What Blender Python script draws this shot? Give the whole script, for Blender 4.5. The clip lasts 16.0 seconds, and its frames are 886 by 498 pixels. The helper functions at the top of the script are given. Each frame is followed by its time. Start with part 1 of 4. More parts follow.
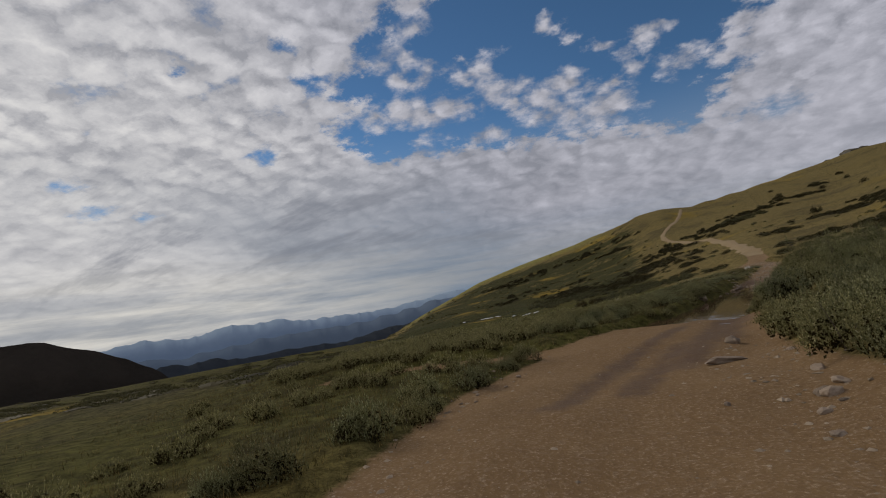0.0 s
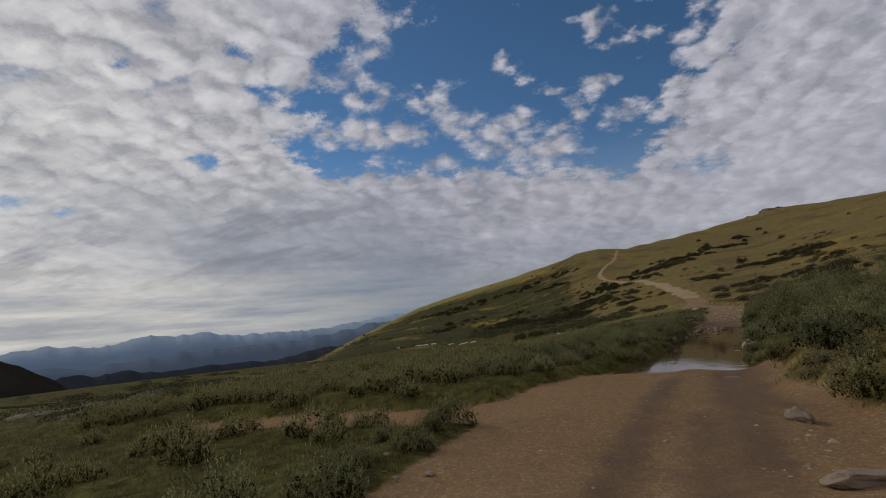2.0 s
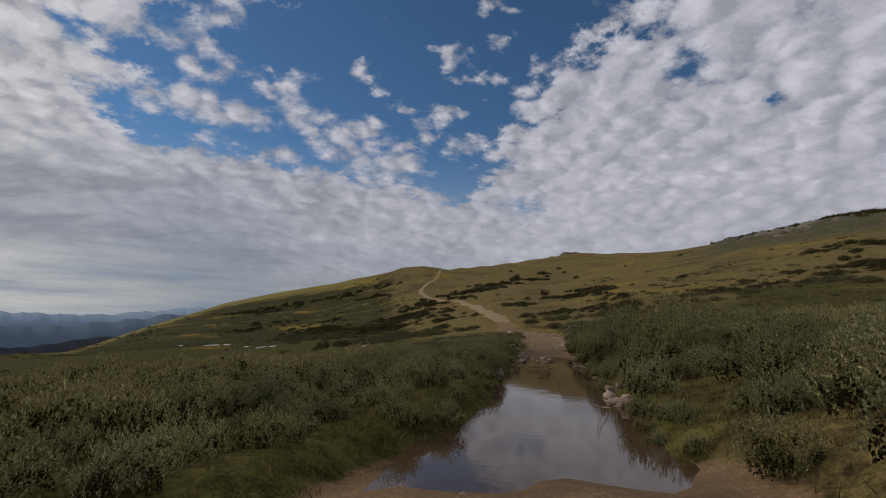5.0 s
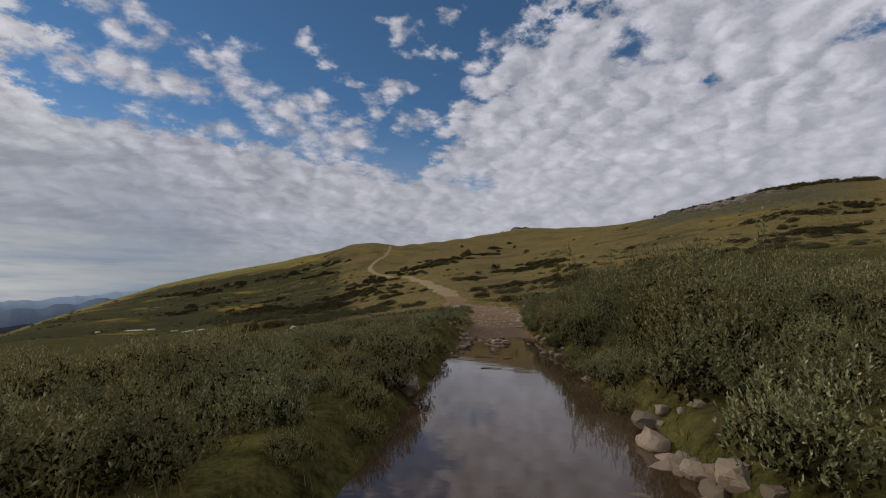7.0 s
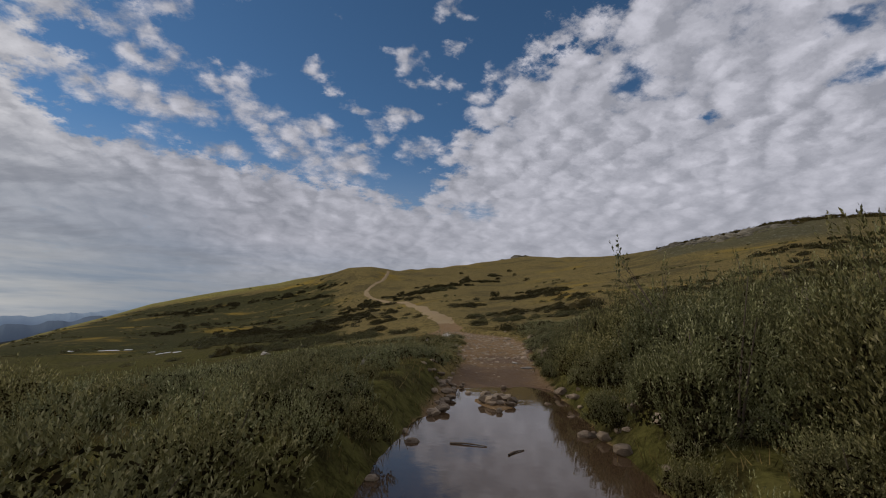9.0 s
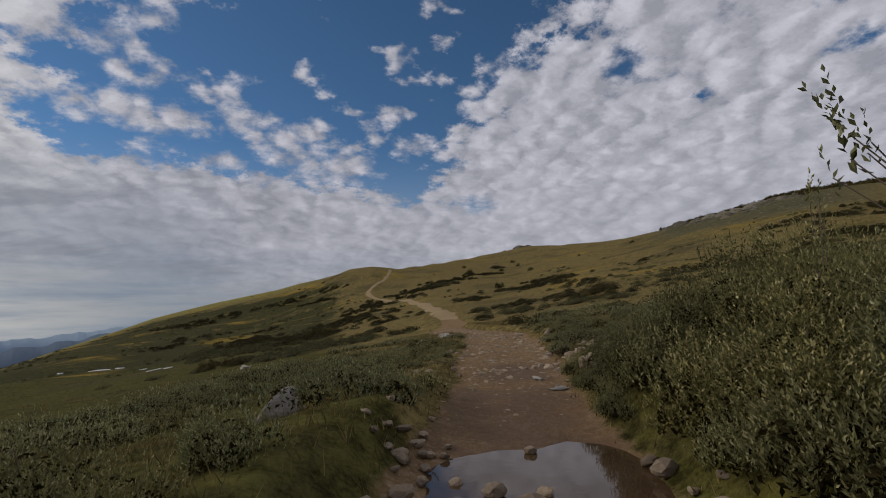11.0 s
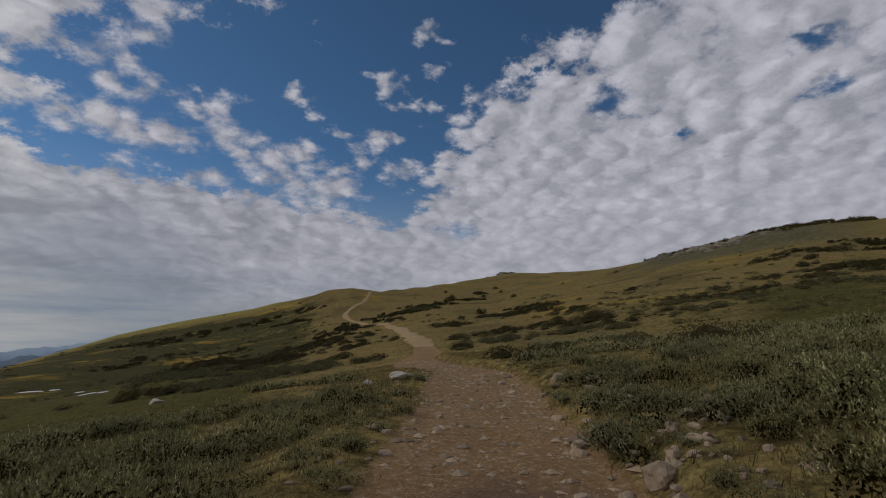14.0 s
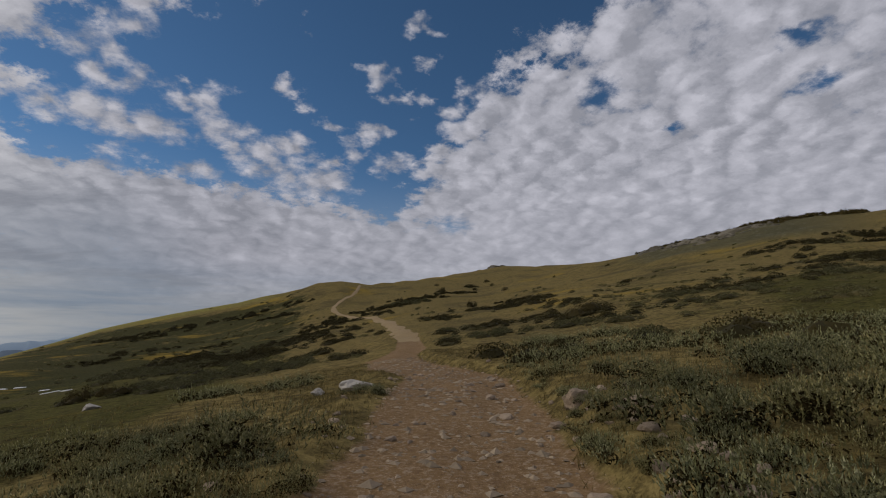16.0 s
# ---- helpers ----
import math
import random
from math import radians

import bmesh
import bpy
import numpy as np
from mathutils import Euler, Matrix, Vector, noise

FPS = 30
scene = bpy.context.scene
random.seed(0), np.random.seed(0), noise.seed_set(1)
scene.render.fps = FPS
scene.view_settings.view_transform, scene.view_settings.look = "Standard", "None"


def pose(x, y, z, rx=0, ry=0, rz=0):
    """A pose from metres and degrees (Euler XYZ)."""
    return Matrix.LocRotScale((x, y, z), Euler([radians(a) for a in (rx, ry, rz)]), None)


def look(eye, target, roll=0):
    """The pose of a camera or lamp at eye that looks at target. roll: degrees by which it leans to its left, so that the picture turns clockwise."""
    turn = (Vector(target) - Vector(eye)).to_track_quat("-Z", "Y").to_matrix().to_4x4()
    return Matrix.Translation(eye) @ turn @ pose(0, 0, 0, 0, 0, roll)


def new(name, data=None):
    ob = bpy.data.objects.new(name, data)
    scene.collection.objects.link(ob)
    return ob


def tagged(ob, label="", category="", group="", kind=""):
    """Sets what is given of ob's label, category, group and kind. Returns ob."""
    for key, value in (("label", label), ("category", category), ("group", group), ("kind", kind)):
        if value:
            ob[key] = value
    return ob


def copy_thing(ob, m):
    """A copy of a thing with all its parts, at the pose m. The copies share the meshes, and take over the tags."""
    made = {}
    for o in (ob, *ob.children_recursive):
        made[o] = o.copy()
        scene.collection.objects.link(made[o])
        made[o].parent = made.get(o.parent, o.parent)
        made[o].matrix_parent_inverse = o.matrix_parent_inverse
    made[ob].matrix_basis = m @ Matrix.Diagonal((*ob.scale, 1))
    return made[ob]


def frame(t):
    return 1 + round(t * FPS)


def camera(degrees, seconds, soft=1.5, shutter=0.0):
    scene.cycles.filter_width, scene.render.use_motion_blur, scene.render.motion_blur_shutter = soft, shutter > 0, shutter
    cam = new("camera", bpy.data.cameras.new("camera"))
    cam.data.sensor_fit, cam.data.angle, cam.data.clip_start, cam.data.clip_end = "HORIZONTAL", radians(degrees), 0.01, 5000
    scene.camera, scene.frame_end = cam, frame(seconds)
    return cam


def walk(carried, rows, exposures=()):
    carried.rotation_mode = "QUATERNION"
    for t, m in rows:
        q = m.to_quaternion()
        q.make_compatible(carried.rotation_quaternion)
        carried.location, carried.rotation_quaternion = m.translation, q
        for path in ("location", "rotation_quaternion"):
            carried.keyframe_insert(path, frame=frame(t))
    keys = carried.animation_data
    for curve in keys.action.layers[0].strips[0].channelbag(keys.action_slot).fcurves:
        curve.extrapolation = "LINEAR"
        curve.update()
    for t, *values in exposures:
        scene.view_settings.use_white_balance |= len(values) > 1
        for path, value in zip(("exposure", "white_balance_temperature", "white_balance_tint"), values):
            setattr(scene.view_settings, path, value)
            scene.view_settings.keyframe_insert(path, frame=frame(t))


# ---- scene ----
cam = camera(85.2, 16.0, soft=1.0)
walk(cam, [
    (0, pose(0.30, -9.63, 0.449, 95.72, 8.30, 17.66)),
    (0.5, pose(0.05, -8.15, 0.383, 96.17, 7.56, 16.26)),
    (1, pose(-0.23, -6.84, 0.340, 95.19, 4.15, 14.18)),
    (1.5, pose(-0.18, -5.61, 0.211, 98.21, 10.73, 12.71)),
    (2, pose(-0.36, -4.38, 0.218, 97.87, 4.50, 10.43)),
    (2.5, pose(-0.38, -3.05, 0.135, 97.56, 4.59, 6.63)),
    (3, pose(-0.19, -1.49, 0.044, 97.73, 3.68, 3.31)),
    (3.5, pose(0.00, -0.00, -0.002, 97.37, 0.01, -0.01)),
    (4, pose(0.30, 1.42, -0.055, 97.48, -0.86, -3.43)),
    (4.5, pose(0.81, 3.08, -0.109, 98.01, -1.29, -6.99)),
    (5, pose(1.33, 4.60, -0.110, 98.36, -1.49, -10.53)),
    (7.5, pose(4.43, 12.22, -0.366, 95.47, -0.32, -16.60)),
    (8, pose(4.97, 13.54, -0.365, 97.02, -0.81, -16.74)),
    (8.5, pose(5.51, 14.81, -0.382, 98.36, -0.63, -16.31)),
    (9, pose(5.94, 15.93, -0.369, 98.91, -1.66, -16.33)),
    (11.5, pose(8.43, 22.11, -0.234, 98.39, 2.41, -15.47)),
    (12, pose(8.89, 23.28, -0.201, 99.58, 1.46, -15.81)),
    (12.5, pose(9.46, 24.51, -0.163, 98.93, 3.04, -15.65)),
    (13, pose(9.93, 25.64, -0.100, 101.40, 2.52, -16.82)),
    (13.5, pose(10.37, 26.75, -0.080, 100.92, 0.27, -17.36)),
    (14, pose(10.83, 27.82, -0.059, 101.35, 0.27, -17.82)),
    (14.5, pose(11.32, 28.76, -0.015, 102.03, 3.40, -18.51)),
    (15, pose(11.78, 29.85, -0.003, 99.50, -0.54, -18.74)),
    (15.5, pose(12.24, 30.82, 0.035, 100.02, 0.21, -19.33)),
    (16, pose(12.66, 31.72, 0.081, 100.59, 0.39, -18.84)),
], exposures=[(0, -0.22), (2.5, -0.22), (4.5, -0.15), (7.5, 0.05), (8, 0.12), (9, -0.12), (12.5, -0.20), (14, -0.32), (15, -0.32), (16, -0.26)])

# ---- sky, sun ----
SUN_BEARING, SUN_HEIGHT = -62.0, 30.0
world = bpy.data.worlds.new("sky")
scene.world = world
world.use_nodes = True


class Graph:
    """Short hand for wiring shader nodes."""

    def __init__(self, tree):
        self.tree = tree
        tree.nodes.clear()

    def node(self, kind, inputs=None, **props):
        n = self.tree.nodes.new(kind)
        for k, v in props.items():
            setattr(n, k, v)
        for k, v in (inputs or {}).items():
            self.put(n.inputs[k], v)
        return n

    def put(self, socket, v):
        if isinstance(v, bpy.types.NodeSocket):
            self.tree.links.new(v, socket)
        elif isinstance(v, bpy.types.Node):
            self.tree.links.new(v.outputs[0], socket)
        else:
            socket.default_value = v

    def math(self, op, a, b=0.0, c=0.0, clamp=False):
        return self.node("ShaderNodeMath", {0: a, 1: b, 2: c}, operation=op, use_clamp=clamp).outputs[0]

    def ramp(self, v, a, b, lo=0.0, hi=1.0):
        return self.node("ShaderNodeMapRange", {0: v, 1: a, 2: b, 3: lo, 4: hi}, interpolation_type="SMOOTHSTEP").outputs[0]

    def mix(self, f, a, b, how="MIX"):
        n = self.node("ShaderNodeMix", data_type="RGBA", blend_type=how)
        self.put(n.inputs[0], f), self.put(n.inputs[6], a), self.put(n.inputs[7], b)
        return n.outputs[2]

    def noise(self, vec, scale, detail=4.0, rough=0.55, dist=0.0):
        return self.node("ShaderNodeTexNoise", {"Vector": vec, "Scale": scale, "Detail": detail, "Roughness": rough, "Distortion": dist}).outputs[0]


def rgb(r, g, b):
    return (r, g, b, 1.0)


# clouds on the flat deck of the sky: place and radius of the puffs in the blue lane, of the flock beside it, and of the holes in the sheet
PUFFS = [(0.025, 0.928, 0.023), (-0.005, 1.127, 0.027), (0.032, 1.179, 0.023), (0.106, 1.237, 0.03), (0.2, 1.022, 0.033), (0.248, 1.103, 0.03), (0.312, 1.072, 0.025), (0.189, 1.339, 0.05), (0.228, 1.231, 0.039), (0.304, 1.358, 0.055), (0.138, 1.386, 0.034), (0.254, 0.868, 0.028), (0.294, 0.971, 0.023), (0.409, 1.109, 0.034), (0.46, 1.029, 0.044), (0.404, 1.394, 0.04), (0.453, 1.18, 0.069)]
FLOCK = [(-0.071, 1.4, 0.071), (-0.014, 1.469, 0.116), (0.104, 1.507, 0.097), (-0.139, 1.37, 0.045), (-0.516, 1.246, 0.062), (-0.395, 1.134, 0.056), (-0.426, 1.275, 0.09), (-0.303, 1.146, 0.062), (-0.203, 1.212, 0.067), (-0.182, 1.304, 0.092), (-0.334, 1.316, 0.095), (-0.393, 1.049, 0.09), (-0.297, 1.005, 0.063), (-0.598, 1.191, 0.067), (-0.237, 1.135, 0.025), (0.005, 1.338, 0.056), (-0.487, 1.463, 0.067), (-0.247, 1.49, 0.063)]
HOLES = [(-0.528, 1.09, 0.042), (-0.597, 1.398, 0.05), (-0.514, 1.416, 0.05), (0.726, 0.894, 0.05), (0.949, 0.932, 0.028), (0.616, 1.65, 0.10), (0.957, 0.582, 0.035), (1.093, 0.654, 0.045), (-0.277, 1.068, 0.042), (0.527, 0.888, 0.02), (0.6, 0.866, 0.018), (-0.883, 1.217, 0.051), (-1.34, 0.953, 0.059), (-1.424, 1.093, 0.07), (-1.373, 1.205, 0.045), (-0.824, 0.825, 0.025), (-0.589, 1.015, 0.045), (-0.563, 0.893, 0.036)]


def build_sky():
    g = Graph(world.node_tree)
    d = g.node("ShaderNodeTexCoord").outputs["Generated"]
    s = g.node("ShaderNodeSeparateXYZ", {0: d})
    up = g.math("MAXIMUM", s.outputs[2], 0.0)
    div = g.math("ADD", up, 0.32)
    px, py = g.math("DIVIDE", s.outputs[0], div), g.math("DIVIDE", s.outputs[1], div)
    p = g.node("ShaderNodeCombineXYZ", {0: px, 1: py, 2: 0.0}).outputs[0]
    # ragged coordinates
    def swirl(scale, amount, detail):
        n = g.node("ShaderNodeTexNoise", {"Vector": p, "Scale": scale, "Detail": detail, "Roughness": 0.6}).outputs[1]
        n = g.node("ShaderNodeVectorMath", {0: n, 1: (0.5, 0.5, 0.5)}, operation="SUBTRACT").outputs[0]
        return g.node("ShaderNodeVectorMath", {0: n, "Scale": amount}, operation="SCALE").outputs[0]

    def plus(a, b):
        return g.node("ShaderNodeVectorMath", {0: a, 1: b}, operation="ADD").outputs[0]

    q = plus(p, swirl(8.0, 0.14, 5.0))
    w = plus(p, swirl(11.0, 0.15, 7.0))

    def spots(rows):
        """The strongest of round spots: 1 in the middle, 0 at the rim."""
        best = -3.0
        for cx, cy, r in rows:
            d = g.node("ShaderNodeVectorMath", {0: w, 1: (cx, cy, 0.0)}, operation="DISTANCE").outputs["Value"]
            best = g.math("MAXIMUM", g.math("MULTIPLY_ADD", d, -0.62 / r, 1.0), best)
        return best

    # the open blue lane in the cloud sheet
    left = g.math("MULTIPLY_ADD", px, 0.616, g.math("MULTIPLY_ADD", py, 0.788, -0.62))
    left = g.math("MINIMUM", left, g.math("ADD", px, 0.56))
    right = g.math("SUBTRACT", g.math("MULTIPLY_ADD", g.math("MAXIMUM", g.math("SUBTRACT", 1.1, py), 0.0), 0.35, 0.37), px)
    low = g.math("SUBTRACT", g.math("MULTIPLY_ADD", px, 0.242, 1.56), py)
    lane = g.math("MINIMUM", g.math("MINIMUM", left, right), low)
    lane = g.math("ADD", lane, g.math("MULTIPLY", g.math("SUBTRACT", g.noise(p, 6.5, 7.0, 0.7), 0.5), 0.5))
    # puffs adrift in the lane, and holes in the sheet
    puffs = spots(PUFFS + FLOCK)
    holes = g.math("MAXIMUM", spots(HOLES), 0.0)
    puff = g.node("ShaderNodeTexVoronoi", {"Vector": q, "Scale": 13.0, "Smoothness": 0.35}, feature="SMOOTH_F1").outputs[0]
    fine = g.noise(p, 24.0, 8.0, 0.66)
    broad = g.noise(p, 2.0, 4.0)
    east = g.ramp(px, 0.28, 0.75)
    cell = g.math("MULTIPLY_ADD", puff, -1.6, 0.60)
    dens = g.math("MAXIMUM", g.ramp(lane, -0.17, 0.11, 0.92, -0.60), g.math("MULTIPLY_ADD", puffs, 0.85, -0.16))
    dens = g.math("ADD", dens, g.math("MULTIPLY", g.math("SUBTRACT", fine, 0.5), 1.1))
    dens = g.math("ADD", dens, g.math("MULTIPLY", g.math("SUBTRACT", cell, 0.12), g.ramp(up, 0.2, 0.4, 0.1, 0.62)))
    dens = g.math("ADD", dens, g.math("MULTIPLY", g.math("SUBTRACT", broad, 0.5), 0.5))
    dens = g.math("SUBTRACT", dens, g.math("MULTIPLY", holes, 0.95))
    gaps = g.math("MULTIPLY", g.math("MULTIPLY", g.math("MULTIPLY", g.ramp(px, -0.2, -0.55), g.ramp(px, -1.5, -1.0)), g.ramp(up, 0.28, 0.18)), g.ramp(g.noise(p, 3.4, 5, 0.6), 0.42, 0.68, 0.0, 0.5))
    dens = g.math("SUBTRACT", dens, gaps)
    cover = g.ramp(dens, -0.20, 0.52)
    # white puffs, lavender-grey bellies
    soft = g.noise(q, 3.2, 6.0, 0.62)
    body = g.math("ADD", g.math("MULTIPLY", soft, 0.85), g.math("ADD", g.math("MULTIPLY", fine, 0.95), g.math("MULTIPLY", cell, 0.45)))
    plain = g.math("ADD", g.math("MULTIPLY", g.noise(p, 4.5, 7.0, 0.6), 1.3), g.math("MULTIPLY", g.noise(q, 1.6, 3.0), 0.5))
    sheet = g.ramp(up, 0.34, 0.14, 0.0, 0.62)
    # relief: the sides that face the sun are lighter
    lean = g.node("ShaderNodeVectorMath", {0: q, 1: (-0.024, 0.013, 0.0)}, operation="ADD").outputs[0]
    puff2 = g.node("ShaderNodeTexVoronoi", {"Vector": lean, "Scale": 13.0, "Smoothness": 0.35}, feature="SMOOTH_F1").outputs[0]
    soft2 = g.noise(lean, 9.0, 5.0, 0.6)
    relief = g.math("ADD", g.math("MULTIPLY", g.math("SUBTRACT", puff2, puff), 0.8), g.math("MULTIPLY", g.math("SUBTRACT", g.noise(q, 9.0, 5.0, 0.6), soft2), 1.2))
    lit = g.math("ADD", g.node("ShaderNodeMapRange", {0: body, 1: 0.35, 2: 1.5, 3: 0.06, 4: 0.9}).outputs[0], relief, clamp=True)
    tone = g.math("ADD", g.math("MULTIPLY", lit, g.math("SUBTRACT", 1.0, sheet)), g.math("MULTIPLY", g.ramp(plain, 0.62, 1.25, 0.0, 0.72), sheet))
    tone = g.math("ADD", tone, g.math("MULTIPLY", east, 0.12), clamp=True)
    shade = g.mix(tone, rgb(0.285, 0.295, 0.345), rgb(0.60, 0.60, 0.675))
    sunside = g.ramp(g.math("MULTIPLY_ADD", s.outputs[1], 0.35, g.math("MULTIPLY", s.outputs[0], -0.94)), 0.50, 1.0)
    shade = g.mix(g.math("MULTIPLY", sunside, g.math("MULTIPLY_ADD", tone, 0.6, 0.25)), shade, rgb(0.90, 0.88, 0.84))
    sky = g.node("ShaderNodeTexSky", sky_type="NISHITA", sun_disc=False, sun_elevation=radians(SUN_HEIGHT), sun_rotation=radians(SUN_BEARING), altitude=3500.0, air_density=1.0, dust_density=0.6, ozone_density=1.2)
    blue = g.mix(1.0, sky.outputs[0], rgb(0.056, 0.080, 0.090), "MULTIPLY")
    blue = g.mix(g.ramp(up, 0.36, 0.08, 0.0, 0.75), blue, rgb(0.30, 0.36, 0.44))
    veil = g.math("MULTIPLY", g.math("MULTIPLY", g.ramp(px, -0.15, -0.6), g.ramp(px, -1.7, -1.1)), g.ramp(up, 0.34, 0.12, 0.0, 0.6))
    shade = g.mix(veil, shade, rgb(0.22, 0.26, 0.325))
    bars = g.ramp(g.noise(g.node("ShaderNodeMapping", {"Vector": p, "Rotation": (0.0, 0.0, 0.5), "Scale": (2.0, 5.0, 1.0)}).outputs[0], 1.0, 6.0, 0.6), 0.48, 0.66)
    bars = g.math("MULTIPLY", bars, g.math("MULTIPLY", g.ramp(px, 0.1, -0.4), g.ramp(up, 0.36, 0.22)))
    shade = g.mix(g.math("MULTIPLY", bars, 0.65), shade, rgb(0.225, 0.24, 0.285))
    col = g.mix(cover, blue, shade)
    # thin streaks and haze low over the horizon
    streak = g.noise(g.node("ShaderNodeCombineXYZ", {0: g.math("MULTIPLY", s.outputs[0], 2.2), 1: g.math("MULTIPLY", s.outputs[1], 2.2), 2: g.math("MULTIPLY", s.outputs[2], 26.0)}).outputs[0], 1.0, 5.0, 0.6)
    haze = g.ramp(s.outputs[2], 0.17, 0.02)
    hazecol = g.mix(sunside, g.mix(g.ramp(streak, 0.35, 0.62), rgb(0.17, 0.24, 0.33), rgb(0.30, 0.325, 0.36)), g.mix(g.ramp(streak, 0.35, 0.62), rgb(0.36, 0.38, 0.41), rgb(0.78, 0.75, 0.68)))
    col = g.mix(g.math("MULTIPLY", haze, 0.8), col, hazecol)
    bg = g.node("ShaderNodeBackground", {0: col, 1: 1.0})
    g.node("ShaderNodeOutputWorld", {0: bg})


build_sky()
sun = new("sun", bpy.data.lights.new("sun", "SUN"))
sun.data.energy, sun.data.angle, sun.data.color = 1.25, radians(14), (1.0, 0.9, 0.76)
sun.matrix_world = look((0, 0, 0), (-math.sin(radians(SUN_BEARING)), -math.cos(radians(SUN_BEARING)), -math.tan(radians(SUN_HEIGHT))))


# ---- materials ----
def material(name):
    m = bpy.data.materials.new(name)
    m.use_nodes = True
    return m, Graph(m.node_tree)


def surface(g, color, rough=0.9, bump=None, strength=0.5, dist=0.05, **more):
    ins = {"Base Color": color, "Roughness": rough, "Specular IOR Level": more.pop("spec", 0.25)}
    ins.update(more)
    if bump is not None:
        ins["Normal"] = g.node("ShaderNodeBump", {"Height": bump, "Strength": strength, "Distance": dist}).outputs[0]
    b = g.node("ShaderNodeBsdfPrincipled", ins)
    g.node("ShaderNodeOutputMaterial", {0: b})
    return b


def attr(g, name):
    return g.node("ShaderNodeAttribute", attribute_name=name).outputs["Fac"]


def ground_material():
    m, g = material("mountain_ground")
    p = g.node("ShaderNodeNewGeometry").outputs["Position"]
    n1, n2, n3, n4 = g.noise(p, 0.035, 4), g.noise(p, 0.35, 5), g.noise(p, 3.0, 5, 0.65), g.noise(p, 22.0, 4, 0.7)
    gold = g.mix(n2, rgb(0.165, 0.126, 0.046), rgb(0.30, 0.23, 0.09))
    green = g.mix(n2, rgb(0.055, 0.053, 0.016), rgb(0.14, 0.127, 0.036))
    lush = g.math("ADD", attr(g, "green"), g.math("MULTIPLY", g.math("SUBTRACT", g.noise(p, 0.09, 5, 0.6), 0.5), 1.3))
    grass = g.mix(g.ramp(lush, 0.3, 0.75), gold, green)
    grass = g.mix(g.ramp(n1, 0.50, 0.66), grass, g.mix(0.6, grass, rgb(0.10, 0.085, 0.042)))
    grass = g.mix(g.ramp(g.noise(p, 0.9, 5, 0.65), 0.48, 0.64, 0.0, 0.6), grass, rgb(0.058, 0.047, 0.021))
    heath = g.math("ADD", attr(g, "heath"), g.math("MULTIPLY", g.math("SUBTRACT", g.noise(p, 0.05, 7, 0.66), 0.5), 1.8))
    heath = g.math("ADD", heath, g.math("MULTIPLY", g.math("SUBTRACT", g.noise(p, 0.45, 5, 0.7), 0.5), 1.3))
    grass = g.mix(g.ramp(heath, 0.42, 0.60, 0.0, 0.92), grass, g.mix(n3, rgb(0.032, 0.034, 0.013), rgb(0.082, 0.08, 0.032)))
    # tongues of orange-gold sedge and dull heath along the slope
    m2 = g.node("ShaderNodeMapping", {"Vector": p, "Scale": (0.022, 0.03, 0.02)}).outputs[0]
    band = g.noise(m2, 1.0, 7.0, 0.62)
    grass = g.mix(g.math("MULTIPLY", g.ramp(band, 0.56, 0.68), attr(g, "slope")), grass, rgb(0.31, 0.215, 0.045))
    # sunlight on the western skyline, painted as a lighter lime-gold strip of grass
    grass = g.mix(g.math("MULTIPLY", attr(g, "sunlit_crest"), 0.8), grass, rgb(0.30, 0.275, 0.085))
    spots = g.ramp(g.noise(p, 0.5, 6, 0.7), 0.56, 0.66)
    grass = g.mix(g.math("MULTIPLY", attr(g, "rocky"), 0.85), grass, g.mix(spots, rgb(0.105, 0.10, 0.055), rgb(0.30, 0.285, 0.225)))
    tuft = g.ramp(g.math("ADD", g.math("MULTIPLY", n3, 0.6), g.math("MULTIPLY", n4, 0.4)), 0.34, 0.64, 0.28, 1.3)
    grass = g.mix(1.0, grass, tuft, "MULTIPLY")
    sand = g.mix(n2, rgb(0.185, 0.112, 0.053), rgb(0.285, 0.186, 0.095))
    sand = g.mix(g.ramp(n4, 0.5, 0.75), sand, rgb(0.43, 0.32, 0.21))
    sand = g.mix(g.ramp(n3, 0.55, 0.75, 0.0, 0.5), sand, rgb(0.17, 0.105, 0.06))
    wet = g.math("ADD", attr(g, "wet"), g.math("MULTIPLY", g.math("SUBTRACT", g.noise(p, 1.8, 7, 0.7), 0.5), 1.9))
    wetf = g.ramp(wet, 0.1, 1.05)
    bare = g.math("ADD", attr(g, "bare"), g.math("MULTIPLY", g.math("SUBTRACT", n3, 0.5), 0.8))
    bf = g.ramp(bare, 0.35, 0.65)
    col = g.mix(bf, grass, sand)
    stony = g.noise(p, 9.0, 5, 0.7)
    rough_bit = g.math("MULTIPLY", bf, g.ramp(g.node("ShaderNodeSeparateXYZ", {0: p}).outputs[1], 18.0, 30.0, 0.3, 1.0))
    col = g.mix(g.math("MULTIPLY", g.ramp(stony, 0.53, 0.62, 0.0, 0.55), rough_bit), col, rgb(0.38, 0.30, 0.215))
    col = g.mix(g.math("MULTIPLY", g.ramp(stony, 0.46, 0.36, 0.0, 0.6), rough_bit), col, rgb(0.13, 0.085, 0.05))
    col = g.mix(g.math("MULTIPLY", g.math("MULTIPLY", wetf, bf), 0.72), col, rgb(0.098, 0.056, 0.031))
    h = g.math("ADD", g.math("MULTIPLY", n3, 1.0), g.math("ADD", g.math("MULTIPLY", n4, 0.4), g.math("MULTIPLY", stony, 0.5)))
    surface(g, col, g.math("SUBTRACT", 0.95, g.math("MULTIPLY", g.math("MULTIPLY", wetf, bf), 0.12)), h, 0.6, 0.12, spec=g.math("MULTIPLY_ADD", g.math("MULTIPLY", wetf, bf), 0.22, 0.02))
    return m


